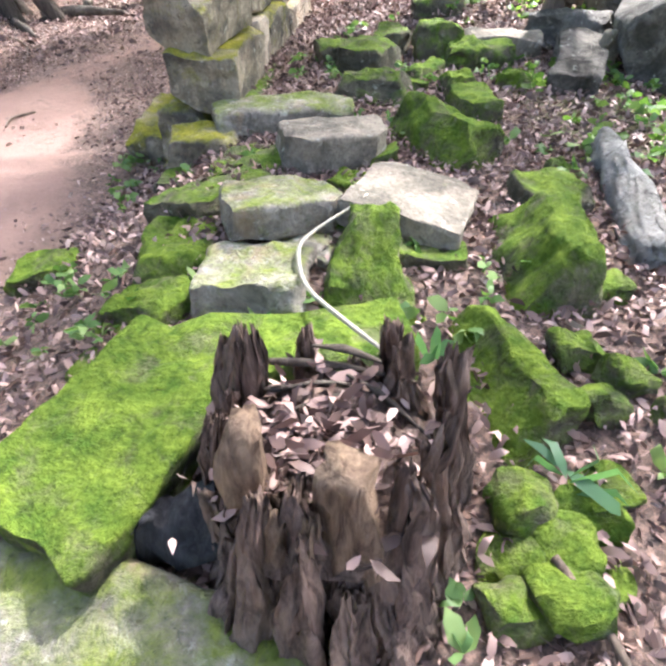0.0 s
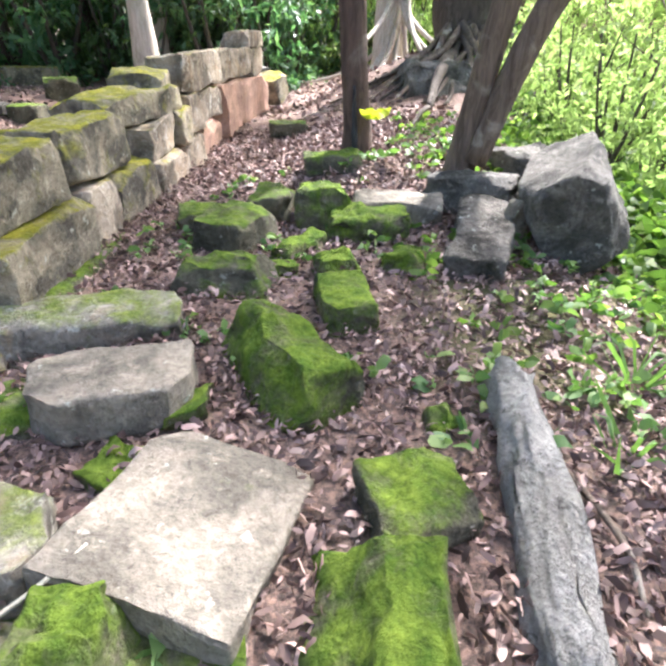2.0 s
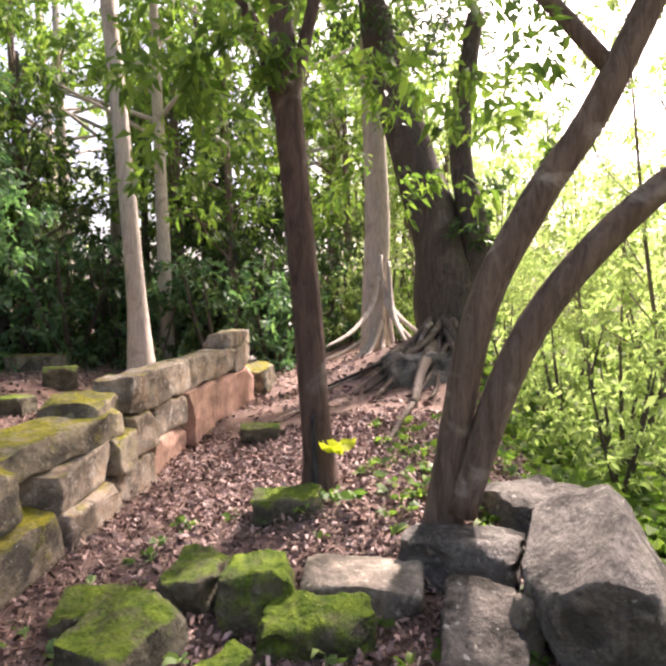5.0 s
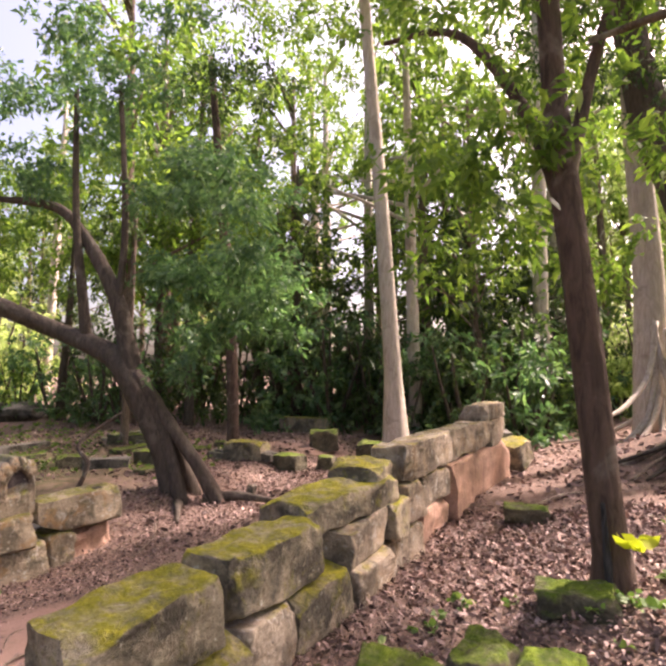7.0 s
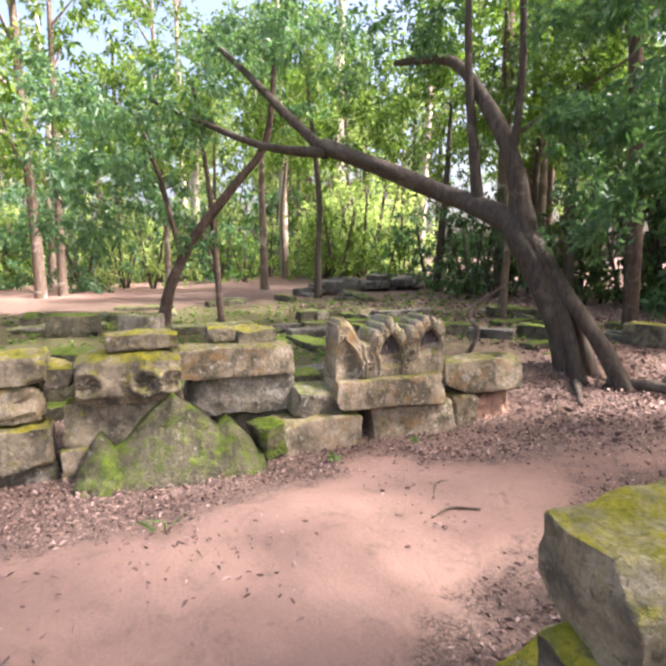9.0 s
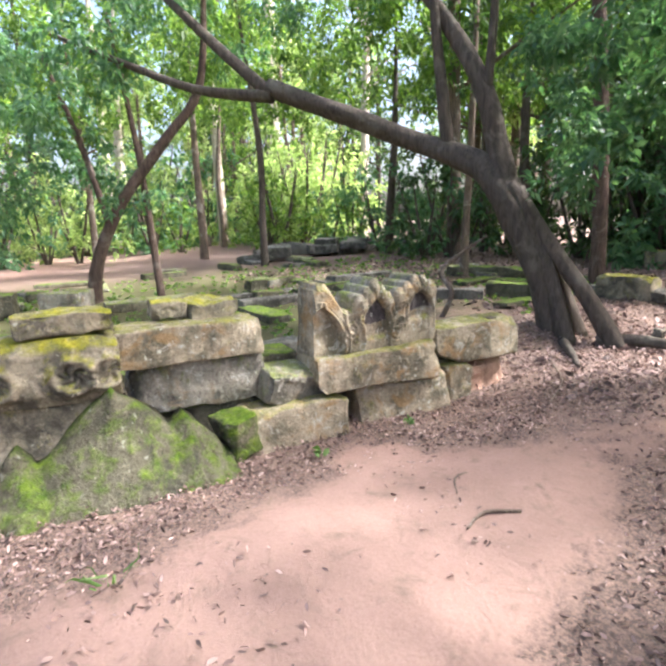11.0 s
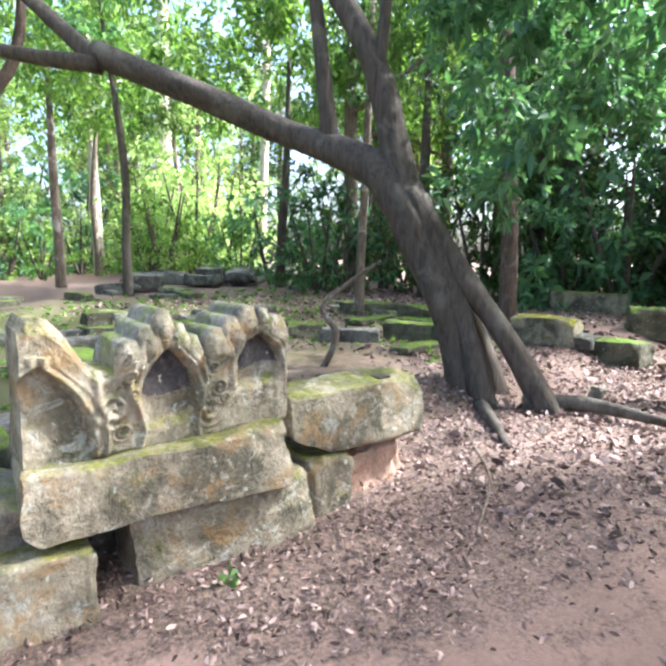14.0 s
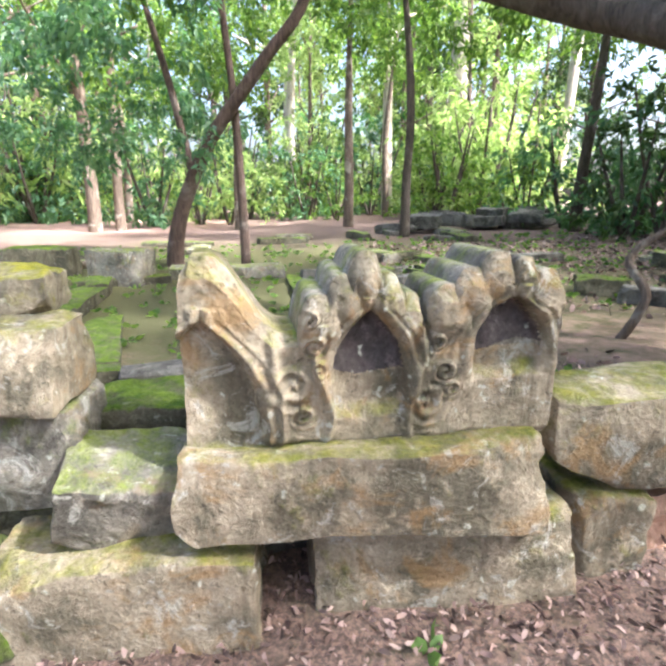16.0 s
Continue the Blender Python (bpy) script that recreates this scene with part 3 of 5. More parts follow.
stone("mossy_stone", 0.88, 4.52, 0.64, 0.20, 0.50, 0.22, M_MOSS, "narrow mossy stone in dry leaves", -28, 0, 0, "stone", R, edge=0.03, rough=0.045, top=(0.6, 0.7))
stone("mossy_stone", 0.78, 4.22, 0.62, 0.22, 0.20, 0.16, M_MOSS, "small mossy stone lying in dry leaves", 10, 0, 0, "stone", R, rough=0.04)
stone("mossy_stone", 1.50, 4.34, 0.64, 0.22, 0.30, 0.24, M_MOSS, "mossy stone with small seedlings beside it", -15, 0, 0, "stone", R, edge=0.03, rough=0.045, top=(0.7, 0.7))
stone("mossy_stone", 0.46, 4.66, 0.68, 0.36, 0.46, 0.32, M_DARKMOSS, "dark mossy block in the leaves", -24, 0, 0, "stone", R, edge=0.03, rough=0.045)
stone("mossy_stone", 0.20, 4.92, 0.68, 0.34, 0.34, 0.24, M_DARKMOSS, "flat dark stone with a mossy top", 14, 0, 0, "stone", R, edge=0.04, rough=0.04)
stone("mossy_stone", 0.98, 5.04, 0.74, 0.36, 0.36, 0.36, M_MOSS, "upright stone capped with glowing yellow-green moss", 8, 0, 0, "stone", R, edge=0.04, rough=0.04, top=(0.85, 0.8))
stone("mossy_stone", 0.62, 5.16, 0.72, 0.30, 0.36, 0.28, M_DARKMOSS, "dark mossy block half sunk in leaves", -8, 0, 0, "stone", R, edge=0.03, rough=0.045)
stone("mossy_stone", 1.30, 4.80, 0.68, 0.52, 0.24, 0.28, M_MOSS, "long mossy stone in front of a flat slab", 4, 0, 0, "stone", R, edge=0.03, rough=0.05)
stone("stone_slab", 1.50, 5.14, 0.72, 0.62, 0.34, 0.24, M_PALE, "flat pale slab catching sunlight on its top", -6, 0, 0, "slab", R, edge=0.03, rough=0.02)
stone("laterite_block", 1.98, 4.60, 0.66, 0.34, 0.86, 0.34, M_LATERITE, "rough pitted grey laterite block", -14, 10, 0, "block", R, edge=0.03, rough=0.028)
stone("white_stone", 2.20, 4.74, 0.80, 0.12, 0.14, 0.24, M_PALE, "small whitish stone standing by the pitted block", 20, 0, 10, "stone", R, edge=0.03, rough=0.03)
stone("boulder", 2.62, 4.92, 0.89, 0.46, 0.90, 0.58, M_ROCK, "big dark angular boulder tilted on the bank", -22, 6, -30, "boulder", R, edge=0.02, rough=0.04, n=14, cuts=((1, -0.3, 0.8, 0.34), (-1, -0.9, 0.9, 0.44), (0.2, 1, 0.8, 0.5)))
stone("boulder", 2.05, 5.34, 0.76, 0.62, 0.40, 0.36, M_ROCK, "dark stone below the leaning tree", -20, 0, 0, "stone", R, edge=0.05, rough=0.05)
stone("boulder", 2.55, 5.75, 0.86, 0.55, 0.50, 0.34, M_ROCK, "dark stone half buried under leaves", 30, 0, 0, "stone", R, edge=0.08, rough=0.06)
stone("mossy_stone", 1.00, 5.86, 0.90, 0.44, 0.30, 0.16, M_DARKMOSS, "low mossy stone at a trunk's foot", 8, 0, 0, "stone", R, rough=0.04)
stone("mossy_stone", 0.35, 8.2, 0.80, 0.44, 0.3, 0.16, M_DARKMOSS, "flat mossy stone between wall and tree", 8, 0, 0, "stone", R, rough=0.03)
stone("mossy_stone", -1.06, 2.36, 0.19, 0.34, 0.24, 0.20, M_MOSS, "mossy kerb-like stone beside the sandy path", 20, 0, 0, "stone", R, edge=0.03, rough=0.045)
stone("mossy_slab", 0.20, 0.58, 0.42, 0.85, 0.46, 0.18, M_GREYMOSS, "yellowish mossy slab lying before the stump", -6, 0, 0, "slab", R, edge=0.03, rough=0.035)
for x, y, r in ((1.33, 1.64, 0.13), (1.47, 1.55, 0.12), (1.38, 1.45, 0.12), (1.10, 1.12, 0.13), (1.20, 1.02, 0.12), (1.06, 0.98, 0.12), (1.16, 0.90, 0.13), (1.27, 0.94, 0.10), (1.30, 1.08, 0.10), (1.05, 0.86, 0.09), (1.52, 2.0, 0.1), (1.3, 1.2, 0.1), (1.62, 1.45, 0.12), (0.62, 2.98, 0.12), (1.52, 3.0, 0.1)):
    stone("moss_cushion", x, y, level(x, y) + r * 0.2, r * 1.5, r * 1.4, r * 0.9, M_MOSS, "small cushion of bright moss on a stone", 15, group="moss cushions", category="moss", edge=r * 0.4, rough=0.05, n=7)


def log(name, a, b, r, mat, label, **k):
    v, f = tube([a, [(a[i] + b[i]) / 2 + (0.02 if i == 0 else 0) for i in range(3)], b], [r, r * 1.05, r * 0.9], 36, 3, 0.13)
    v = [p + noise.noise_vector(p * 14) * r * 0.3 + noise.noise_vector(Vector((p.x * 40, p.y * 18, p.z * 40))) * r * 0.28 for p in v]
    return tagged(link(name, mesh_of(name, v, f), mat), label, "log")


log("rotting_log", (1.82, 3.22, 0.64), (1.72, 2.12, 0.60), 0.095, M_LOG, "pitted grey rotting log lying in leaves")
log("rotting_log", (1.86, 2.08, 0.56), (1.78, 1.2, 0.50), 0.07, M_BARKGREY, "grey fallen branch lying in leaves")
log("fallen_branch", (2.75, 3.7, 0.55), (2.45, 3.05, 0.58), 0.035, M_BARKPALE, "short pale fallen branch on the bank")

# ---- stump ----
stump = tagged(new("tree_stump"), "rotten split tree stump with charred side, filled with dry leaves", "stump")
stump.location = (0.60, 0.99, 0.40)
rs = random.Random(4)


def plank(ang, rad, width, thick, h, lean, seed):
    """A jagged upright splinter of the stump's shell."""
    vs, fs = lattice_box(12)
    out = []
    for p in vs:
        f = (p.z + 1) / 2
        w = width * (1.2 - 0.3 * f - 0.55 * f ** 5) * (1 + 0.2 * noise.noise(Vector((seed, f * 3, 0))))
        top = 1 - 0.45 * abs(noise.noise(Vector((p.x * 2.2 + seed, p.y, 0))))
        q = Vector((p.y * thick / 2 + lean * (1 - f) * 0.5, p.x * w / 2, f * h * (top if f > 0.5 else 1)))
        q += noise.noise_vector(Vector((q.x * 22, q.y * 22 + seed, q.z * 4))) * 0.03 + noise.noise_vector(Vector((q.x * 70, q.y * 70 + seed, q.z * 14))) * 0.014
        out.append(Matrix.Rotation(ang, 3, "Z") @ (q + Vector((rad, 0, 0))))
    return out, fs


for i in range(52):
    ang = i / 52 * 2 * math.pi + rs.uniform(-0.08, 0.08)
    back = 0.5 + 0.5 * math.cos(ang - 1.6)
    h = rs.choice((0.26, 0.32, 0.38, 0.44, 0.50, 0.56)) * rs.uniform(0.92, 1.05) + 0.03 * back
    v, f = plank(ang, 0.235 + rs.uniform(-0.05, 0.04), rs.uniform(0.035, 0.085), rs.uniform(0.025, 0.07), h, rs.uniform(0.08, 0.26), i * 1.7)
    link("splinter", mesh_of("splinter", v, f), M_ROTLIGHT if i in (36, 39, 42) else M_ROT, stump)
v, f = tube([(0.06, -0.17, 0.0), (0.06, -0.18, 0.3), (0.05, -0.17, 0.55)], [0.075, 0.062, 0.05], 18, 2, 0.25)
v = [p + noise.noise_vector(Vector((p.x * 45, p.y * 45, p.z * 8))) * 0.02 for p in v]
link("split_billet", mesh_of("billet", v, f), M_ROTLIGHT, stump, "lighter split billet standing in the stump")
v, f = tube([(-0.15, -0.11, 0.1), (-0.16, -0.13, 0.4), (-0.14, -0.12, 0.58)], [0.075, 0.055, 0.03], 14, 6, 0.15)
v = [p + noise.noise_vector(Vector((p.x * 45, p.y * 45, p.z * 8))) * 0.022 for p in v]
link("knob", mesh_of("knob", v, f), M_ROTLIGHT, stump, "pale knobbed spike of wood")
v, f = tube([(-0.22, -0.05, 0.20), (-0.36, -0.10, 0.12), (-0.46, -0.09, 0.16)], [0.09, 0.075, 0.05], 14, 8, 0.2)
v = [p + noise.noise_vector(p * 22) * 0.035 for p in v]
link("charred_root", mesh_of("root", v, f), M_CHAR, stump, "charred black root")
v, f = joined([tube([(x, y, z - 0.03), (x + dx * 0.4, y + dy * 0.4 + 0.01, z - 0.03), (x + dx, y + dy, z - 0.05)], [0.006, 0.010, 0.003], 8, i, 0.9) for i, (x, y, z, dx, dy) in enumerate(((-0.2, 0.22, 0.44, 0.4, -0.02), (-0.18, 0.14, 0.42, 0.30, 0.05), (-0.12, 0.27, 0.46, 0.3, -0.06), (-0.1, 0.08, 0.42, 0.26, 0.1), (0.02, 0.2, 0.43, 0.2, -0.16)))])
link("fallen_splinter", mesh_of("bars", v, f), M_BARKDARK, stump, "dark splinters lying across the stump")
fill = stone_mesh(0.46, 0.46, 0.36, 5, edge=0.1, rough=0.05)
ob = link("rotten_core", fill, M_ROT, stump)
ob.location = (0, 0, 0.20)
rng = np.random.default_rng(8)
n = 420
c = np.stack([0.60 + rng.normal(size=n) * 0.10, 0.99 + rng.normal(size=n) * 0.10, 0.77 + rng.random(n) * 0.05], 1)
d = rng.normal(size=(n, 3)) * [1, 1, 0.35]
ob = link("leaf_fill", leaves_mesh("fill", c, d, 0.03 + 0.05 * rng.random(n), rng, 0.2, 0.4, True), M_LITTER)
tagged(ob, "dry brown leaves heaped inside the rotten stump", "leaf litter", kind="stuff")
v, f = tube([(0.60, 2.32, 0.74), (0.53, 2.2, 0.73), (0.42, 2.08, 0.70), (0.37, 1.96, 0.69), (0.40, 1.80, 0.68), (0.46, 1.66, 0.70), (0.58, 1.47, 0.75), (0.70, 1.26, 0.83)], [0.005, 0.006, 0.007, 0.008, 0.008, 0.008, 0.008, 0.007], 8, 1, 0.15)
tagged(link("vine", mesh_of("vine", v, f), M_VINE), "pale bare vine winding over the mossy stones", "vine")

# ---- ruin row across the path ----
Q = "stones of the ruined gallery"
X0 = -4.72


def row(name, y0, y1, z0, z1, x0, x1, mat, label, rz=0, rx=0, ry=0, **k):
    return stone(name, (x0 + x1) / 2, (y0 + y1) / 2, (z0 + z1) / 2, x1 - x0, y1 - y0, z1 - z0, mat, label, rz, rx, ry, k.pop("category", "block"), Q, **k)


row("base_block", 5.12, 6.17, -0.10, 0.36, -5.0, -4.53, M_CARVED, "low sandstone base block, pinkish with dust", -4, edge=0.03, rough=0.02)
row("base_block", 4.02, 4.94, -0.10, 0.35, -5.0, -4.50, M_CARVED, "low sandstone base block with a mossy top", -5, edge=0.03, rough=0.02)
row("base_block", 4.9, 5.2, -0.10, 0.34, -5.3, -4.95, M_ROCK, "dark block at the back of a gap", 0)
row("stone_beam", 4.67, 5.96, 0.36, 0.72, -5.0, -4.46, M_CARVED, "thick weathered lintel carrying the carved stone", -5, edge=0.03, rough=0.022, n=14, cuts=((0, -1, -0.9, 0.52), (0.5, 0, -1, 0.24)))
row("tilted_block", 4.22, 4.80, 0.33, 0.62, -5.02, -4.64, M_GREYMOSS, "tilted block with green lichen on the base stone", 6, -8, 14, edge=0.03, rough=0.02)
row("mossy_stone", 4.25, 4.75, 0.46, 0.68, -5.5, -5.1, M_DARKMOSS, "flat mossy stone behind the tilted block", 5)
row("stone_beam", 3.12, 4.28, 0.80, 1.10, -5.22, -4.80, M_CARVED, "long rectangular sandstone beam, grey with a brown end", -6, edge=0.02, rough=0.018, n=12)
row("stone_block", 3.20, 4.30, 0.38, 0.80, -5.30, -4.88, M_GREYMOSS, "worn carved block under the long beam", -5, edge=0.03, rough=0.045, n=12)
row("stone_block", 3.22, 4.30, -0.1, 0.38, -5.35, -4.95, M_DARKMOSS, "dark mossy footing block under the beam", -5)
row("stone_block", 3.44, 3.74, 1.10, 1.25, -5.45, -5.12, M_WALL, "small squared mossy block on the beam", -3, edge=0.02)
row("stone_block", 3.74, 4.16, 1.08, 1.24, -5.45, -5.05, M_WALL, "small squared mossy block on the beam", 4, edge=0.02)
row("mossy_stone", 3.82, 4.06, 0.0, 0.36, -4.85, -4.5, M_MOSS, "mossy stone leaning against the base block", 10, 12, 0)
row("flat_stone", 2.45, 3.08, 1.13, 1.30, -5.15, -4.75, M_WALL, "flat yellowish mossy stone on the round carved block", 3, edge=0.03)
row("stone_block", 2.08, 2.98, 0.28, 0.67, -5.2, -4.76, M_WALL, "mossy block carrying the round carved block", -6)
row("stone_block", 2.05, 2.95, -0.1, 0.28, -5.2, -4.7, M_CARVED, "footing block half hidden by a mossy stone", -3)
row("stone_block", 1.25, 1.99, 0.90, 1.16, -5.2, -4.78, M_WALL, "weathered yellowish block on top of a stack", -4)
row("stone_block", 1.92, 2.16, 0.84, 1.02, -5.3, -4.85, M_WALL, "small weathered block between two stacks", 4)
row("stone_drum", 1.20, 1.92, 0.52, 0.90, -5.2, -4.76, M_CARVED, "round-edged weathered block in a stack", 5, edge=0.12)
row("stone_block", 1.20, 1.98, 0.14, 0.52, -5.2, -4.72, M_WALL, "yellowish block low in a stack", -3)
row("stone_block", 1.15, 2.02, -0.15, 0.16, -5.2, -4.8, M_GREYMOSS, "footing block of a stack", 0)
row("stone_block", 6.08, 7.16, 0.39, 0.80, -5.0, -4.56, M_CARVED, "mossy rectangular block with a square socket in its top", -4, edge=0.025, rough=0.02, n=12, cuts=((0, -0.6, -1, 0.30), (0.7, 0, -1, 0.27)))
row("stone_block", 6.20, 6.52, -0.05, 0.40, -5.0, -4.60, M_CARVED, "upright grooved footing block", 3, edge=0.03)
row("earth_footing", 6.50, 7.12, -0.1, 0.34, -5.1, -4.66, M_EARTH, "crumbling pink earth and stone footing", -3, edge=0.1, rough=0.05)
row("stone_block", 6.1, 7.1, -0.1, 0.38, -5.5, -5.1, M_ROCK, "dark block behind the footing", 0)
sock = tagged(link("socket_stone", stone_mesh(0.10, 0.11, 0.03, 2, edge=0.01, rough=0.004), M_BARKDARK), "dark square socket filled with soil", "socket")
sock.location = (-4.70, 6.88, 0.80)


def jagged():
    """The big leaning mossy stone with three peaks."""
    nu, nv = 44, 18
    vs, fs = [], []
    for sidex in (0, 1):
        for i in range(nu + 1):
            u = i / nu
            prof = 0.12 + 0.66 * max(0, 1 - abs(u - 0.50) / 0.36) ** 0.85
            prof = max(prof, 0.44 * max(0, 1 - abs(u - 0.13) / 0.16) ** 0.7, 0.48 * max(0, 1 - abs(u - 0.80) / 0.2) ** 0.7)
            for j in range(nv + 1):
                w = j / nv
                p = Vector(((0.30 if sidex else 0.0) * (1 - 0.55 * w) - 0.28 * w, u * 1.68, w * prof))
                if not sidex:
                    p.x -= 0.02
                p += noise.noise_vector(p * 3.5) * 0.035 + noise.noise_vector(p * 11) * 0.018
                vs.append(p)
    st = (nu + 1) * (nv + 1)
    for k in (0, 1):
        for i in range(nu):
            for j in range(nv):
                a = k * st + i * (nv + 1) + j
                q = (a, a + nv + 1, a + nv + 2, a + 1)
                fs.append(q if k else q[::-1])
    ring = [i * (nv + 1) for i in range(nu + 1)] + [nu * (nv + 1) + j for j in range(1, nv + 1)] + [i * (nv + 1) + nv for i in range(nu - 1, -1, -1)] + [j for j in range(nv - 1, 0, -1)]
    for a, b in zip(ring, ring[1:] + ring[:1]):
        fs.append((a, b, b + st, a + st))
    return mesh_of("jagged", vs, fs)


ob = tagged(link("mossy_boulder", jagged(), M_DARKMOSS), "broken three-peaked stone covered in yellow-green moss", "stone", Q)
ob.matrix_world = pose(-4.52, 2.16, -0.02, 0, 0, -2)


def carved(length, height, depth, top, relief, lobes, nu=110, nv=60):
    """A carved block: front relief over a shaped silhouette, closed behind; length runs along y, the face looks along +x."""
    vs, fs = [], []
    st = (nu + 1) * (nv + 1)
    for back in (0, 1):
        for i in range(nu + 1):
            u = i / nu
            t = top(u)
            for j in range(nv + 1):
                w = j / nv
                z = w * t * height
                x = 0.0
                if back:
                    x = -depth * lobes(u, w)
                else:
                    x = relief(u, z / height) - 0.05 * max(0, w - 0.9) / 0.1
                p = Vector((x, u * length, z))
                p += noise.noise_vector(p * 5) * 0.012 + noise.noise_vector(p * 16) * 0.006
                vs.append(p)
    for k in (0, 1):
        for i in range(nu):
            for j in range(nv):
                a = k * st + i * (nv + 1) + j
                q = (a, a + nv + 1, a + nv + 2, a + 1)
                fs.append(q[::-1] if k else q)
    ring = [i * (nv + 1) for i in range(nu + 1)] + [nu * (nv + 1) + j for j in range(1, nv + 1)] + [i * (nv + 1) + nv for i in range(nu - 1, -1, -1)] + [j for j in range(nv - 1, 0, -1)]
    for a, b in zip(ring, ring[1:] + ring[:1]):
        fs.append((a, a + st, b + st, b))
    return mesh_of("carved", vs, fs)


FINGERS = ((0.345, 0.055, 0.80), (0.405, 0.048, 0.90), (0.465, 0.045, 1.0), (0.525, 0.038, 0.90), (0.58, 0.038, 0.81), (0.69, 0.055, 0.83), (0.745, 0.05, 0.92), (0.81, 0.05, 1.0), (0.885, 0.042, 0.97), (0.955, 0.05, 0.91))


def crest(u):
    """Broken shard at one end, then two gables edged with upright rounded leaves."""
    v = 0.98 - 0.08 * s(0.03, 0.0, u) - 0.38 * s(0.06, 0.25, u) if u < 0.3 else 0.64
    for c, w, t in FINGERS:
        d = abs(u - c) / w
        if d < 1:
            v = max(v, t - 0.13 * d ** 3.5)
    return v - 0.12 * s(0.985, 1.0, u)


def leaves_relief(u, z):
    """Bulge of the upright leaves, each with a groove beside it."""
    v = 0.0
    for c, w, t in FINGERS:
        d = (u - c) / w
        if abs(d) < 1:
            v = max(v, 0.045 * (1 - d * d) ** 0.5 * s(t - 0.30, t - 0.16, z))
    return v


def niche(u, z, cu, half, base, peak, floor=0.1):
    """Depth of a pointed niche with a raised double rim."""
    hw = half * max(0.0, 1 - max(0, (z - base) / (peak - base)) ** 2.5)
    inside = hw - abs(u - cu)
    v = 0.0
    on = s(floor - 0.08, floor, z)
    if z < peak + 0.06:
        v -= 0.055 * s(0.0, 0.018, inside) * on
        v += 0.02 * math.exp(-((inside + 0.018) / 0.013) ** 2) * on
        v += 0.007 * math.exp(-((inside + 0.05) / 0.010) ** 2) * on
    return v


def scroll(u, z, cu, cz, r):
    dx, dz = (u - cu) * 1.9, z - cz
    q = math.hypot(dx, dz)
    if q > r * 1.6:
        return 0
    a = math.atan2(dz, dx)
    return 0.024 * (0.5 + 0.5 * math.cos(q / r * 9 - a)) * s(r * 1.6, r * 0.8, q)


NICHES = ((0.05, 0.15, 0.14, 0.68, 0.06), (0.48, 0.105, 0.34, 0.73, 0.24), (0.86, 0.11, 0.46, 0.78, 0.42))


def relief(u, z):
    v = sum(niche(u, z, *k) for k in NICHES) + leaves_relief(u, z)
    for cu, cz, r in ((0.275, 0.33, 0.10), (0.33, 0.55, 0.06), (0.35, 0.42, 0.05), (0.30, 0.18, 0.06), (0.635, 0.22, 0.10), (0.68, 0.40, 0.06), (0.655, 0.55, 0.05), (0.31, 0.68, 0.05), (0.70, 0.30, 0.05)):
        v += 0.7 * scroll(u, z, cu, cz, r)
    for cu, k in ((0.355, 1.0), (0.60, -1.0), (0.24, 0.6)):
        if z < 0.66:
            v += 0.022 * math.exp(-((u - cu - 0.02 * k * math.sin(z * 9)) / 0.012) ** 2)
    return v - 0.03 * s(0.06, 0.0, z)


gable = carved(1.30, 0.68, 0.40, crest, relief, lambda u, w: 1 - 0.12 * w, 240, 110)
ob = tagged(link("carved_gable_stone", gable, M_CARVED), "carved sandstone roof crest with three pointed niches, scrolls and upright leaves", "carved stone", Q)
ob.matrix_world = pose(-4.62, 4.69, 0.685, 0, 0, -2)
ob.data.set_sharp_from_angle(angle=radians(50))
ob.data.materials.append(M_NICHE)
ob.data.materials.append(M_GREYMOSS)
# Upper recesses of two niches take the darker niche material.
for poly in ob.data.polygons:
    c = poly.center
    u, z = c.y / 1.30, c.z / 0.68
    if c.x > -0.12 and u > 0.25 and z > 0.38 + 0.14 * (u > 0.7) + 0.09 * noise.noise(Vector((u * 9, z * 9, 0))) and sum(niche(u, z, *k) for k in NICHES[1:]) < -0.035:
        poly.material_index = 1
    elif c.x < -0.03 and u > 0.28 and z > 0.5:
        poly.material_index = 2


def relief2(u, z):
    v = 0.05 * math.sin(u * math.pi)
    for cu in (0.12, 0.66, 0.9):
        d = math.hypot((u - cu) * 1.7, z - 0.42)
        v += 0.035 * math.exp(-((d - 0.24) / 0.07) ** 2)
        v += 0.02 * math.sin(d * 40 + math.atan2(z - 0.42, u - cu) * 6) * s(0.24, 0.1, d)
    return v - 0.05 * s(0.8, 1.0, z) - 0.05 * s(0.2, 0, z)


ob = tagged(link("carved_round_block", carved(0.90, 0.46, 0.42, lambda u: 1 - 0.12 * (2 * u - 1) ** 4, relief2, lambda u, w: 1.0, 70, 36), M_WALL), "bulging carved block with worn rosettes, yellowish", "carved stone", Q)
ob.matrix_world = pose(-4.74, 2.20, 0.67, 0, 0, -4)

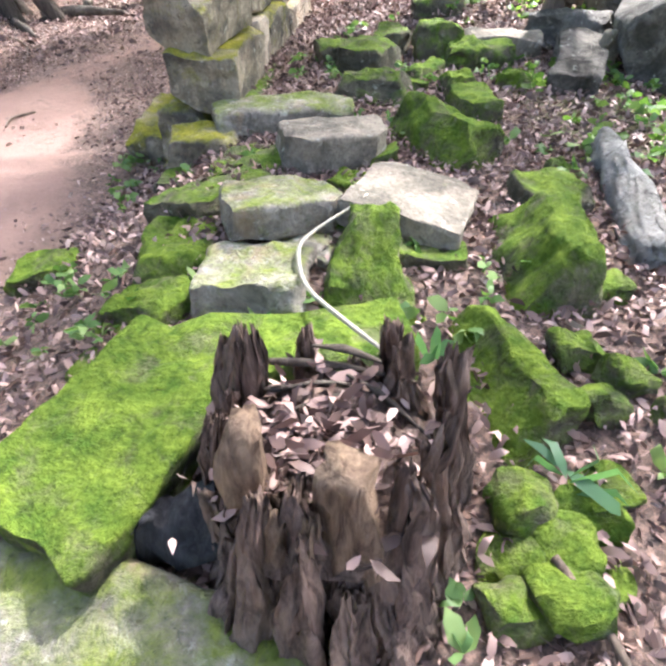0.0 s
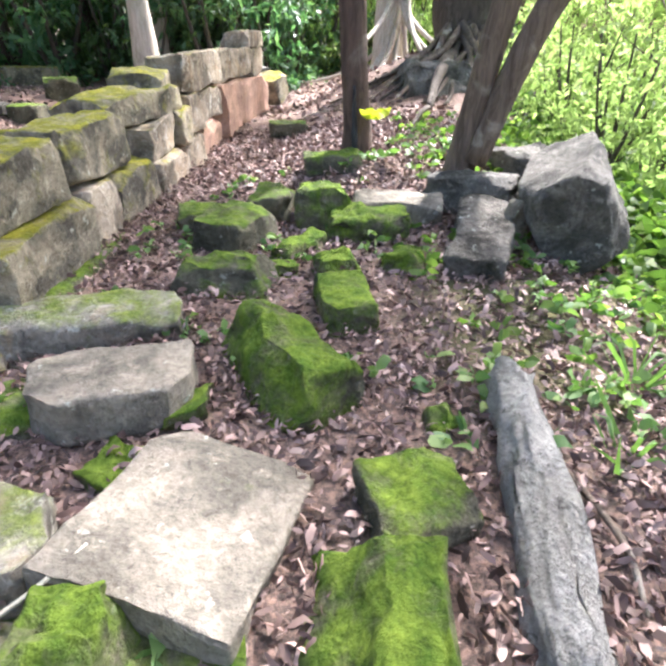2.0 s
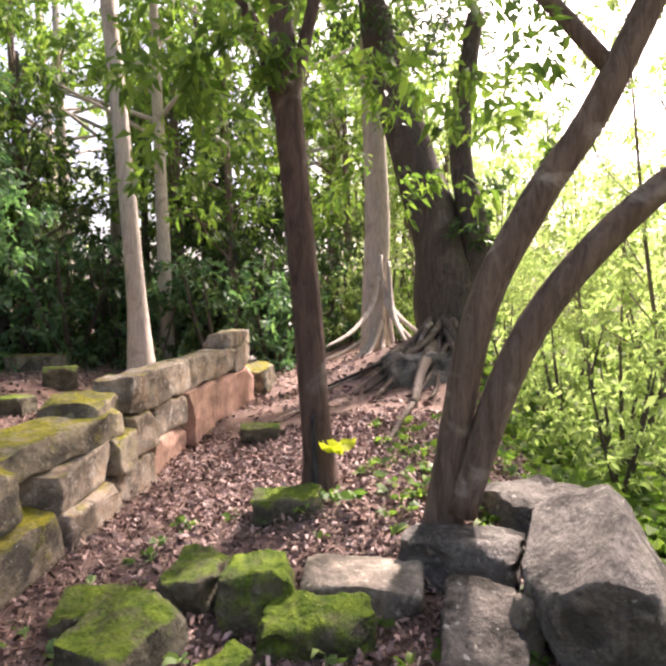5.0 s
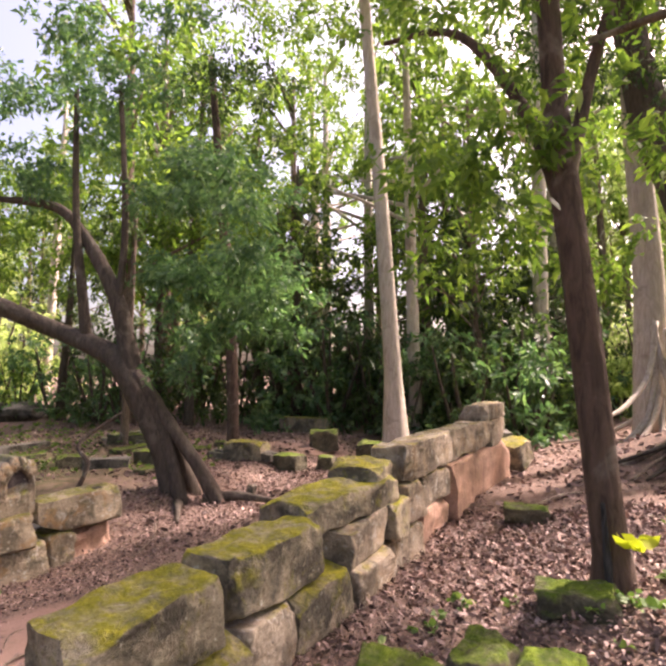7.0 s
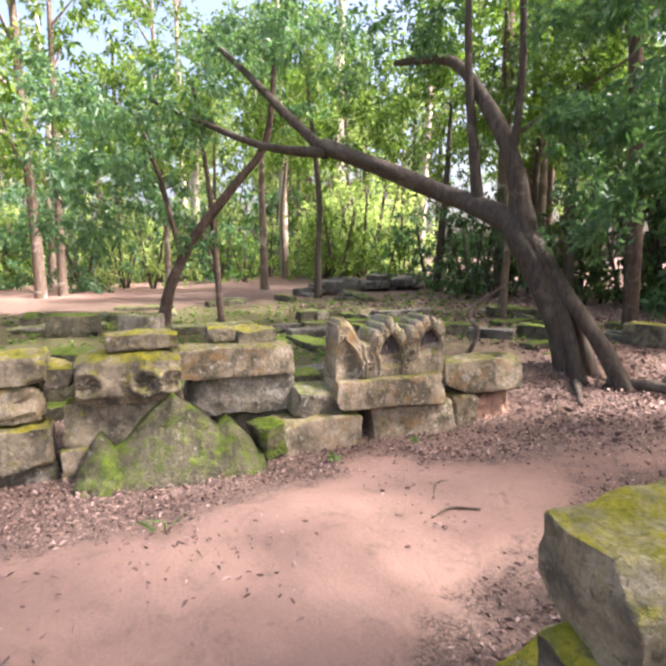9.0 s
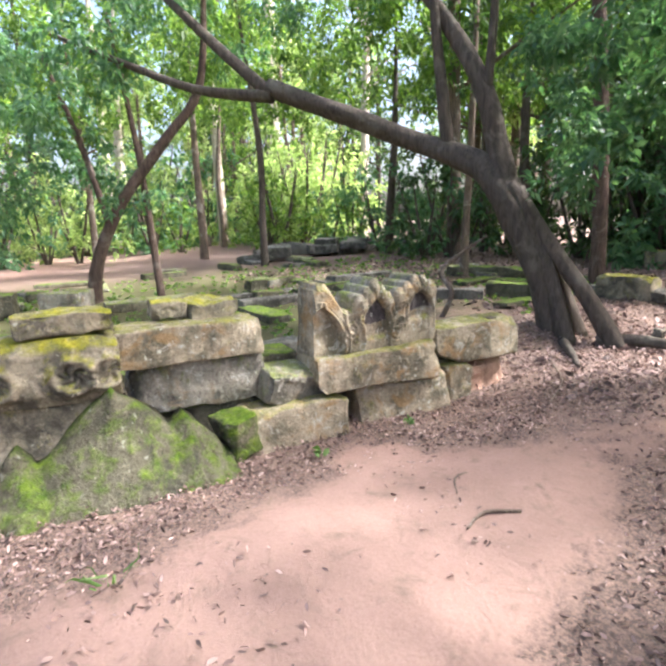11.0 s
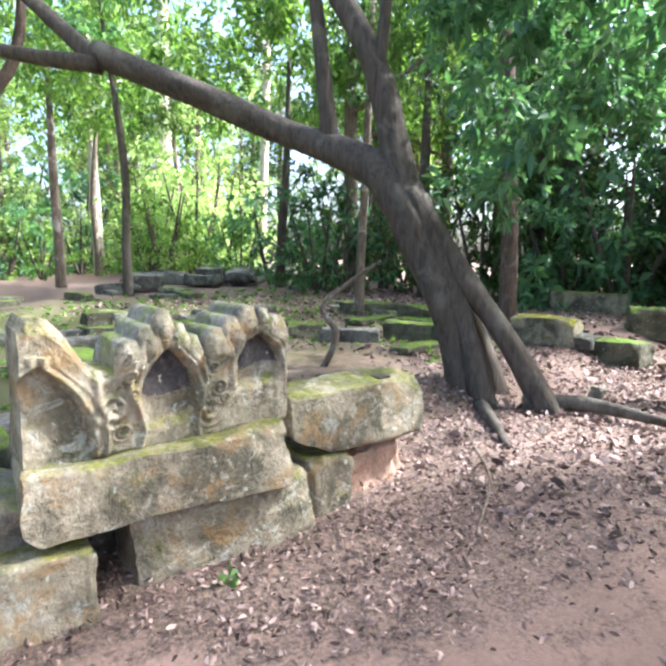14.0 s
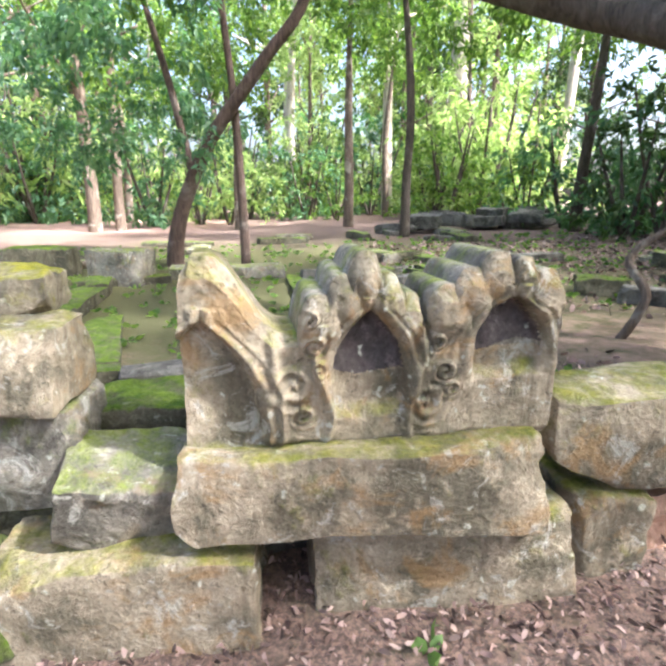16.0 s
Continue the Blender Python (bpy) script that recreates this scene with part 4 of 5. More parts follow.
# low stones on the terrace and beside the far path
rr = random.Random(11)
for x, y, l, wd, h, rz, mat in ((-5.9, 11.5, 0.9, 0.5, 0.42, 10, M_WALL), (-4.95, 11.7, 0.7, 0.45, 0.36, -4, M_DARKMOSS), (-4.3, 12.2, 0.35, 0.4, 0.3, 10, M_DARKMOSS), (-3.6, 13.2, 0.8, 0.5, 0.5, 4, M_DARKMOSS), (-5.3, 13.8, 0.7, 0.5, 0.5, 30, M_DARKMOSS), (-7.4, 16.4, 1.6, 0.6, 0.5, 12, M_WALL), (-4.42, 9.75, 0.14, 0.16, 0.22, 5, M_PALE),
                          (-8.0, 9.6, 0.9, 0.3, 0.22, 40, M_ROCK), (-8.8, 9.4, 0.6, 0.3, 0.26, 60, M_DARKMOSS), (-7.2, 10.4, 1.3, 0.35, 0.3, 15, M_DARKMOSS), (-9.5, 12.0, 2.0, 0.4, 0.3, 25, M_DARKMOSS), (-11.8, 1.9, 1.0, 0.5, 0.5, 80, M_DARKMOSS), (-11.2, 3.2, 0.8, 0.6, 0.55, 70, M_GREYMOSS), (-5.7, 0.4, 1.0, 0.5, 0.75, 85, M_DARKMOSS), (-6.4, 2.0, 0.8, 0.45, 0.8, 80, M_DARKMOSS), (-7.0, -0.3, 1.0, 0.6, 0.7, 80, M_DARKMOSS)):
    stone("stone_block", x, y, level(x, y) + h * 0.38, l, wd, h, mat, "squared mossy stone lying on the ruin's terrace", rz, group="stones on the terrace", category="block")
for i in range(52):
    x, y = rr.uniform(-17, -5.9), rr.uniform(0.5, 13)
    if (x + 7) ** 2 + (y - 8.2) ** 2 < 2.2 or x > -6.6 and 7.2 < y < 10:
        continue
    h = rr.uniform(0.1, 0.24)
    stone("terrace_stone", x, y, level(x, y) + h * 0.3, rr.uniform(0.25, 0.45), rr.uniform(0.6, 1.9), h, rr.choice((M_DARKMOSS, M_DARKMOSS, M_GREYMOSS, M_ROCK)), "low mossy paving stone sunk in the terrace", rr.choice((4, 94)) + rr.uniform(-8, 8), group="stones on the terrace", category="stone", n=5)
for i in range(16):
    x, y = -17.5 + rr.uniform(-1.2, 1.2) + i * 0.1, 9.5 + i * 0.35 + rr.uniform(-0.4, 0.4)
    stone("rubble_stone", x, y, level(x, y) + rr.uniform(0.1, 0.45), rr.uniform(0.5, 0.9), rr.uniform(0.6, 1.3), rr.uniform(0.25, 0.4), M_ROCK, "dark broken stone in a rubble heap", rr.uniform(0, 180), rr.uniform(-10, 10), group="rubble heap", n=5)


# ---- trees ----
def tree(name, label, limbs, bark, clumps=(), leafmat=None, per=420, size=0.12, seed=1, sides=12, rough=0.08, category="tree", **k):
    """limbs: lists of ((x, y, z), radius), the first from the ground; clumps: (x, y, z, radius) of leaves."""
    base = Vector(limbs[0][0][0])
    t = tagged(new(name), label, category)
    t.location = base
    for i, limb in enumerate(limbs):
        v, f = tube([Vector(p) - base for p, r in limb], [r for p, r in limb], sides, seed + i, rough)
        link("trunk" if i == 0 else "limb", mesh_of("limb", v, f), bark, t)
    if clumps:
        cl = [(x - base.x, y - base.y, z - base.z, r) for x, y, z, r in clumps]
        link("crown", crown_mesh("crown", cl, per, size, seed, **k), leafmat or M_LEAF, t)
    return t


# the old leaning tree behind the ruin
leaning = [
    [((-5.35, 8.80, 0.15), 0.19), ((-5.45, 8.70, 0.9), 0.17), ((-5.75, 8.55, 1.7), 0.20), ((-6.0, 8.45, 2.25), 0.24), ((-6.4, 8.35, 2.62), 0.19), ((-7.3, 8.05, 3.02), 0.155), ((-8.3, 7.3, 3.55), 0.15), ((-9.38, 6.52, 4.1), 0.135)],
    [((-4.55, 9.1, 0.1), 0.14), ((-4.95, 8.95, 0.8), 0.11), ((-5.5, 8.7, 1.6), 0.12), ((-5.85, 8.5, 2.2), 0.15)],
    [((-5.05, 8.75, 0.15), 0.13), ((-5.3, 8.72, 0.9), 0.10), ((-5.6, 8.6, 1.7), 0.11), ((-5.9, 8.45, 2.3), 0.12)],
    [((-5.2, 9.2, 0.15), 0.13), ((-5.45, 9.0, 1.0), 0.10), ((-5.75, 8.7, 1.9), 0.12)],
    [((-5.95, 8.45, 2.2), 0.17), ((-6.15, 8.45, 2.9), 0.14), ((-6.35, 8.4, 3.6), 0.13), ((-6.9, 8.3, 4.5), 0.11), ((-7.6, 8.1, 5.3), 0.09), ((-8.6, 7.6, 5.5), 0.05)],
    [((-6.85, 8.25, 2.75), 0.10), ((-6.95, 8.2, 3.6), 0.085), ((-7.1, 8.1, 5.2), 0.06), ((-7.2, 8.1, 7.5), 0.04)],
    [((-6.3, 8.4, 3.5), 0.07), ((-6.3, 8.5, 5.0), 0.06), ((-6.4, 8.4, 7.5), 0.04)],
    [((-9.3, 6.55, 3.95), 0.12), ((-10.3, 6.0, 4.9), 0.10), ((-11.2, 5.4, 5.9), 0.07), ((-12.5, 4.8, 7.0), 0.04)],
    [((-9.3, 6.55, 3.95), 0.11), ((-10.4, 5.6, 4.2), 0.08), ((-11.5, 4.6, 4.8), 0.06), ((-13.0, 3.5, 5.6), 0.03)],
    [((-4.8, 9.0, 0.2), 0.12), ((-4.3, 9.25, 0.28), 0.07), ((-3.6, 9.3, 0.26), 0.035)],
    [((-5.1, 8.7, 0.2), 0.09), ((-4.7, 8.3, 0.22), 0.05), ((-4.3, 7.9, 0.18), 0.025)],
]
rc = random.Random(3)
cl = [(rc.uniform(-6.0, -4.2), rc.uniform(8.5, 10.4), rc.uniform(2.25, 4.2), rc.uniform(0.32, 0.58)) for i in range(30)]
cl += [(rc.uniform(-5.5, -3.2), rc.uniform(8.2, 10.5), rc.uniform(3.0, 6.2), rc.uniform(0.5, 0.8)) for i in range(16)]
cl += [(rc.uniform(-9, -5.3), rc.uniform(7, 9.6), rc.uniform(5.2, 9.0), rc.uniform(0.45, 0.7)) for i in range(13)]
cl += [(-7.2, 8.1, 7.4, 0.6), (-6.4, 8.4, 7.4, 0.6), (-7.0, 8.2, 6.6, 0.5)]
cl += [(rc.uniform(-12.5, -8), rc.uniform(4.5, 8.5), rc.uniform(5.4, 8.2), rc.uniform(0.5, 0.9)) for i in range(18)]
tree("leaning_tree", "old leaning tree with fused brown stems and a low limb", leaning, M_BARKDARK, cl, M_LEAFBLUE, 900, 0.12, 5, 14, 0.13, flat=0.45)

# Clumps from 8.5 m up are added out of view to shade the ground.
tree("path_tree", "slim brown-barked tree with a dark split at its foot", [
    [((1.20, 6.10, 0.80), 0.15), ((1.20, 6.10, 1.1), 0.115), ((1.16, 6.12, 1.6), 0.105), ((1.10, 6.15, 2.5), 0.10), ((1.04, 6.2, 3.2), 0.10), ((0.95, 6.3, 4.4), 0.085), ((0.9, 6.4, 6.5), 0.075), ((0.8, 6.5, 10.5), 0.05)],
    [((1.04, 6.2, 3.2), 0.06), ((0.75, 6.3, 4.2), 0.05), ((0.2, 6.5, 5.1), 0.035), ((-0.5, 6.6, 5.3), 0.02)],
    [((1.02, 6.2, 3.5), 0.05), ((1.25, 6.4, 4.6), 0.04), ((1.7, 6.6, 6.0), 0.02)]], M_BARK,
    [(rc.uniform(-0.3, 2.5), rc.uniform(5.2, 7.8), rc.uniform(3.1, 6.8), rc.uniform(0.3, 0.55)) for i in range(60)] + [(rc.uniform(-2.5, 3.5), rc.uniform(3.5, 10.5), rc.uniform(8.5, 12), rc.uniform(0.7, 1.1)) for i in range(20)], M_LEAF, 560, 0.10, 21)
v, f = tube([(1.185, 5.985, 0.88), (1.18, 5.99, 1.1), (1.165, 6.012, 1.45)], [0.022, 0.026, 0.012], 8, 2, 0.2)
tagged(link("bark_split", mesh_of("split", v, f), M_CHAR), "dark hollow split in a tree's bark", "bark")

# Second clump set, 8 m and higher, is an unseen addition that dims the bank.
tree("bank_tree", "forked tree leaning out over the bank", [
    [((1.95, 5.55, 0.75), 0.14), ((2.0, 5.55, 1.2), 0.10), ((2.17, 5.5, 2.15), 0.09), ((2.47, 5.5, 2.75), 0.085), ((2.85, 5.5, 3.35), 0.08), ((3.4, 5.6, 4.6), 0.07), ((3.7, 5.7, 6.2), 0.06), ((4.2, 5.4, 9.5), 0.04)],
    [((2.06, 5.5, 1.0), 0.10), ((2.36, 5.42, 1.93), 0.085), ((2.75, 5.35, 2.5), 0.08), ((3.3, 5.2, 2.95), 0.07), ((4.2, 5.0, 3.3), 0.06), ((5.2, 5.0, 3.9), 0.03)],
    [((2.9, 5.5, 3.4), 0.05), ((2.2, 5.8, 4.3), 0.04), ((1.2, 6.3, 4.6), 0.02)]], M_BARKGREY,
    [(rc.uniform(2.6, 5.8), rc.uniform(4.6, 7.2), rc.uniform(3.5, 6.2), rc.uniform(0.3, 0.55)) for i in range(26)] + [(rc.uniform(2.5, 7.5), rc.uniform(1.0, 8.5), rc.uniform(8, 11.5), rc.uniform(0.7, 1.1)) for i in range(12)], M_LEAF, 480, 0.11, 31)

# Last two clump sets are extra unseen canopy, set sunward to shade the bank.
tree("strangler_tree", "massive leaning tree wrapped in roots and ivy on a mound", [
    [((3.3, 12.0, 1.0), 0.75), ((3.1, 12.1, 1.9), 0.58), ((2.85, 12.3, 3.2), 0.46), ((2.4, 12.5, 5.0), 0.40), ((1.9, 12.8, 7.0), 0.32), ((1.5, 13.0, 10), 0.22)],
    [((3.4, 12.0, 1.9), 0.36), ((3.5, 12.1, 3.2), 0.26), ((3.3, 12.4, 5.0), 0.20), ((3.6, 12.6, 7.5), 0.14)],
    [((2.7, 11.8, 1.5), 0.12), ((2.2, 11.2, 1.1), 0.08), ((1.4, 10.6, 0.95), 0.05), ((0.6, 10.0, 0.78), 0.03)],
    [((2.8, 11.6, 1.5), 0.10), ((2.5, 10.6, 1.45), 0.085), ((2.25, 9.6, 1.2), 0.06), ((2.1, 8.9, 0.98), 0.04)],
    [((2.6, 11.8, 1.4), 0.09), ((1.9, 11.6, 1.1), 0.06), ((1.0, 11.3, 0.85), 0.03)],
    [((2.1, 8.9, 0.98), 0.03), ((1.85, 7.6, 1.05), 0.022), ((1.6, 6.6, 0.92), 0.014)]], M_BARKDARK,
    [(rc.uniform(3.0, 4.0), rc.uniform(11.5, 12.1), rc.uniform(1.5, 4.2), 0.35) for i in range(10)] + [(rc.uniform(-0.5, 5), rc.uniform(11.5, 14.5), rc.uniform(6, 10.5), rc.uniform(0.6, 1.0)) for i in range(24)] + [(rc.uniform(1.0, 8.0), rc.uniform(7.5, 15.5), rc.uniform(9.5, 13), rc.uniform(0.8, 1.2)) for i in range(40)] + [(rc.uniform(3.8, 6.5), rc.uniform(8, 11), rc.uniform(10, 12), rc.uniform(0.8, 1.1)) for i in range(10)], M_LEAFDARK, 360, 0.14, 41, 14, 0.16)

stone("mound_rock", 2.35, 10.5, 1.05, 1.5, 1.1, 0.8, M_ROCK, "dark earthy rock in the root-covered mound", 15, -10, 0, "rock", edge=0.1, rough=0.1, n=16, top=(0.6, 0.6))
mound = tagged(new("mound_roots"), "tangle of bare grey roots running down the mound", "roots")
for i in range(16):
    a = math.radians(-150 + i * 8 + rc.uniform(-5, 5))
    p0 = Vector((2.9 + rc.uniform(-0.3, 0.3), 11.6, 1.75))
    flat = [p0 + Vector((math.cos(a) * r, math.sin(a) * r + 0.15 * math.sin(r * 3 + i), 0)) for r in (0, 0.5, 1.0, 1.6, 2.4)]
    pts = [Vector((p.x, p.y, level(p.x, p.y) + 0.03 + (0.25 if k == 0 else 0.12 if 9.9 < p.y < 11.1 and 1.6 < p.x < 3.1 else 0))) for k, p in enumerate(flat)]
    v, f = tube(pts, [0.07, 0.055, 0.045, 0.035, 0.015], 8, i, 0.2)
    link("root", mesh_of("root", v, f), M_BARKGREY if i % 2 else M_BARKDARK, mound)
rootpieces = []
for i in range(13):
    a = rc.uniform(2.6, 5.6)
    p0 = Vector((1.9 + rc.uniform(-0.12, 0.12), 13.3, 2.3 + rc.uniform(-0.2, 0.9)))
    p1 = p0 + Vector((math.cos(a) * 0.3, math.sin(a) * 0.35, -0.9))
    p2 = p1 + Vector((math.cos(a) * 0.8, math.sin(a) * 0.9, -0.55))
    p3 = p2 + Vector((math.cos(a) * 1.0, math.sin(a) * 1.0, -0.25))
    rootpieces.append([(p0, 0.05), (p1, 0.05), (p2, 0.04), (p3, 0.02)])
tree("fig_tree", "tree with pale aerial roots spreading down a mound", [[((1.75, 13.6, 0.7), 0.42), ((1.75, 13.6, 2.2), 0.30), ((1.8, 13.7, 4), 0.26), ((1.7, 13.8, 7), 0.22), ((1.6, 14, 11), 0.15)]] + rootpieces, M_BARKPALE,
     [(rc.uniform(0.3, 3.2), rc.uniform(13, 15), rc.uniform(6.5, 11), rc.uniform(0.6, 1.0)) for i in range(14)], M_LEAF, 380, 0.13, 51)

# The 44 and 18 clumps are unseen canopy added to shade path and ruin.
tree("tall_pale_tree", "tall straight tree with a pale fluted trunk behind the wall", [
    [((-2.65, 12.0, 0.3), 0.36), ((-2.65, 12.0, 1.2), 0.24), ((-2.72, 12.0, 3.0), 0.17), ((-2.95, 12.0, 6.5), 0.14), ((-3.25, 12.0, 10.5), 0.12), ((-3.4, 12.0, 15), 0.10)],
    [((-2.9, 12.0, 0.25), 0.13), ((-2.8, 11.95, 1.0), 0.10), ((-2.72, 11.95, 2.2), 0.07)],
    [((-2.45, 11.85, 0.25), 0.12), ((-2.55, 11.9, 1.0), 0.09), ((-2.65, 11.95, 2.0), 0.06)]], M_BARKPALE,
    [(rc.uniform(-5.2, -1.8), rc.uniform(10.8, 13.2), rc.uniform(10, 15), rc.uniform(0.6, 1.0)) for i in range(14)] + [(rc.uniform(-7, 1.5), rc.uniform(8.5, 15.5), rc.uniform(10.5, 14), rc.uniform(0.8, 1.2)) for i in range(44)] + [(rc.uniform(-2, 3), rc.uniform(8, 12.5), rc.uniform(10.5, 13), rc.uniform(0.8, 1.2)) for i in range(18)], M_LEAF, 330, 0.15, 61)

tree("slim_tree", "slim grey-brown tree bending over the terrace", [
    [((-12.7, 3.8, 0.2), 0.17), ((-12.6, 3.95, 1.2), 0.13), ((-12.3, 4.5, 2.4), 0.11), ((-12.0, 5.4, 3.6), 0.10), ((-11.8, 6.1, 4.6), 0.08), ((-11.7, 6.3, 6.4), 0.05)],
    [((-12.4, 4.2, 2.0), 0.07), ((-12.5, 3.9, 3.4), 0.06), ((-12.9, 3.4, 5.2), 0.03)]], M_BARK,
    [(rc.uniform(-14.5, -10.8), rc.uniform(0.8, 4.4), rc.uniform(2.2, 5.8), rc.uniform(0.4, 0.8)) for i in range(40)], M_LEAFBLUE, 560, 0.14, 71)
tree("slim_tree", "slim straight sapling on the terrace", [[((-12.1, 5.05, 0.3), 0.09), ((-12.3, 5.0, 1.8), 0.075), ((-12.4, 4.9, 3.5), 0.06), ((-12.6, 4.6, 6), 0.04)]], M_BARK,
     [(-12.6 + rc.uniform(-1, 1), 4.6 + rc.uniform(-1.2, 0.8), rc.uniform(3.6, 6.4), 0.5) for i in range(10)], M_LEAF, 420, 0.12, 81)
tree("slim_tree", "thin grey sapling on the terrace", [[((-9.9, 11.6, 0.3), 0.11), ((-9.9, 11.6, 1.6), 0.09), ((-9.8, 11.6, 3.5), 0.08), ((-9.7, 11.6, 6.5), 0.05)]], M_BARKGREY, [(-9.8 + rc.uniform(-1, 1), 11.6 + rc.uniform(-1, 1), rc.uniform(4.5, 7), 0.6) for i in range(7)], M_LEAFDARK, 300, 0.13, 91)
tree("slim_tree", "dark straight tree behind the leaning tree", [[((-7.2, 12.6, 0.2), 0.17), ((-7.25, 12.6, 2.5), 0.14), ((-7.7, 12.7, 6.5), 0.12), ((-8.3, 12.8, 11), 0.08)]], M_BARK, [(-8 + rc.uniform(-1.6, 1.6), 12.8 + rc.uniform(-1.4, 1.4), rc.uniform(4.0, 11), 0.8) for i in range(18)], M_LEAFDARK, 320, 0.14, 101)
v, f = tube([(-6.9, 8.15, 0.3), (-6.75, 8.25, 0.75), (-6.95, 8.2, 1.05), (-6.8, 8.5, 1.35), (-6.5, 8.7, 1.6)], [0.045, 0.04, 0.035, 0.03, 0.015], 8, 3)
tagged(link("bent_sapling", mesh_of("bent", v, f), M_BARKGREY), "bare bent sapling by the leaning tree", "sapling")
for x, y, r, h, mat in ((-20.7, 8.65, 0.15, 9, M_BARKGREY), (-16.05, 9.13, 0.11, 8, M_BARKDARK), (-34.6, 18.1, 0.62, 22, M_BARKPALE), (-15.6, 13.65, 0.14, 8, M_BARKDARK), (-30, -3.5, 0.30, 12, M_BARK), (-27, 0.5, 0.16, 8, M_BARKGREY), (-28, 12, 0.16, 9, M_BARKGREY), (-22, 5.0, 0.12, 8, M_BARKGREY), (-14, 16.5, 0.14, 9, M_BARKDARK), (-11.5, 15.5, 0.15, 9, M_BARKDARK), (-33, 8, 0.3, 14, M_BARKPALE)):
    z = level(x, y)
    tree("forest_tree", "tall slender forest tree beyond the terrace", [[((x, y, z - 0.1), r * 1.25), ((x, y, z + 1.2), r), ((x + rc.uniform(-0.3, 0.3), y, z + h * 0.45), r * 0.85), ((x + rc.uniform(-0.6, 0.6), y + rc.uniform(-0.6, 0.6), z + h), r * 0.12)]], mat,
         [(x + rc.uniform(-2, 2), y + rc.uniform(-2, 2), z + h * rc.uniform(0.6, 1.05), rc.uniform(0.8, 1.4)) for i in range(18)], M_LEAF, 170, 0.2, int(abs(x * 7 + y)), 10)["group"] = "forest trees"


# ---- woods all round: shrubs and trees in a few kinds, repeated ----
def shrub(label, mat, seed, size, rad, high, per, count=38):
    q = random.Random(seed)
    t = tagged(new("shrub"), label, "shrub", "forest undergrowth")
    cl = []
    for i in range(count):
        a, d, z = q.uniform(0, 6.28), rad * math.sqrt(q.random()), q.random() ** 1.5
        cl.append((math.cos(a) * d * (1.1 - 0.5 * z), math.sin(a) * d * (1.1 - 0.5 * z), 0.15 + z * high, q.uniform(0.3, 0.62) * rad * 0.55))
    v, f = joined([tube([(0, 0, -0.2), (math.cos(a) * 0.3 * rad, math.sin(a) * 0.3 * rad, high * 0.5), (math.cos(a) * 0.5 * rad, math.sin(a) * 0.5 * rad, high)], [0.05, 0.035, 0.012], 6, i) for i, a in enumerate((0.4, 1.9, 3.3, 4.9))])
    tagged(link("stemwork", mesh_of("stems", v, f), M_BARKDARK, t), kind="stuff")
    link("foliage", crown_mesh("foliage", cl, per, size, seed, 0.7), mat, t)
    return t


def wood_tree(label, bark, mat, seed, r, high, low, size, per, count=24, spread=2.3):
    q = random.Random(seed)
    t = tagged(new("forest_tree"), label, "tree", "forest trees")
    bx, by = q.uniform(-0.6, 0.6), q.uniform(-0.6, 0.6)
    v, f = tube([(0, 0, -0.3), (0, 0, 1), (bx * 0.5, by * 0.5, high * 0.5), (bx, by, high)], [r * 1.3, r, r * 0.8, r * 0.3], 9, seed)
    link("trunk", mesh_of("trunk", v, f), bark, t)
    lims = []
    cl = []
    for i in range(count):
        a, z = q.uniform(0, 6.28), q.uniform(low, high)
        d = spread * q.uniform(0.2, 1.0) * (1.15 - 0.6 * (z - low) / (high - low + 0.1))
        p = (bx * z / high + math.cos(a) * d, by * z / high + math.sin(a) * d, z + 0.3)
        cl.append((*p, q.uniform(0.6, 1.05)))
        if i % 3 == 0:
            lims.append(tube([(bx * z / high, by * z / high, z - 0.7), ((p[0] + bx) / 2, (p[1] + by) / 2, z - 0.2), p], [r * 0.35, r * 0.25, 0.015], 6, i))
    v, f = joined(lims)
    tagged(link("branchwork", mesh_of("limbs", v, f), bark, t), kind="stuff")
    link("crown", crown_mesh("crown", cl, per, size, seed, 0.6), mat, t)
    return t


shrubs = [shrub("dense forest shrub, leaves painted dark as if in shade", M_LEAFDARK, 1, 0.17, 1.5, 2.6, 210), shrub("leafy green forest shrub", M_LEAF, 2, 0.16, 1.4, 2.2, 200), shrub("yellow-green forest shrub with sunlight painted into its leaves", M_LEAFLIGHT, 3, 0.16, 1.4, 2.4, 190), shrub("bluish green forest shrub", M_LEAFBLUE, 4, 0.17, 1.5, 2.0, 200)]
woods = [wood_tree("forest tree, crown painted dark as if in shade", M_BARKDARK, M_LEAFDARK, 11, 0.15, 9.5, 2.8, 0.22, 120, 34, 2.6), wood_tree("forest tree with a green crown", M_BARKGREY, M_LEAF, 12, 0.14, 10.5, 3.2, 0.21, 110, 30, 2.4), wood_tree("slender forest tree with sunlight painted into its leaves", M_BARKGREY, M_LEAFLIGHT, 13, 0.10, 8.0, 2.0, 0.19, 110, 26, 1.9), wood_tree("tall forest tree with a high crown", M_BARKPALE, M_LEAF, 14, 0.22, 15.0, 7.5, 0.24, 100, 28, 3.0), wood_tree("thin pole-like young tree, leaves painted pale as if sunlit", M_BARKGREY, M_LEAFLIGHT, 15, 0.035, 7.0, 1.5, 0.12, 170, 22, 1.1)]
used = set()


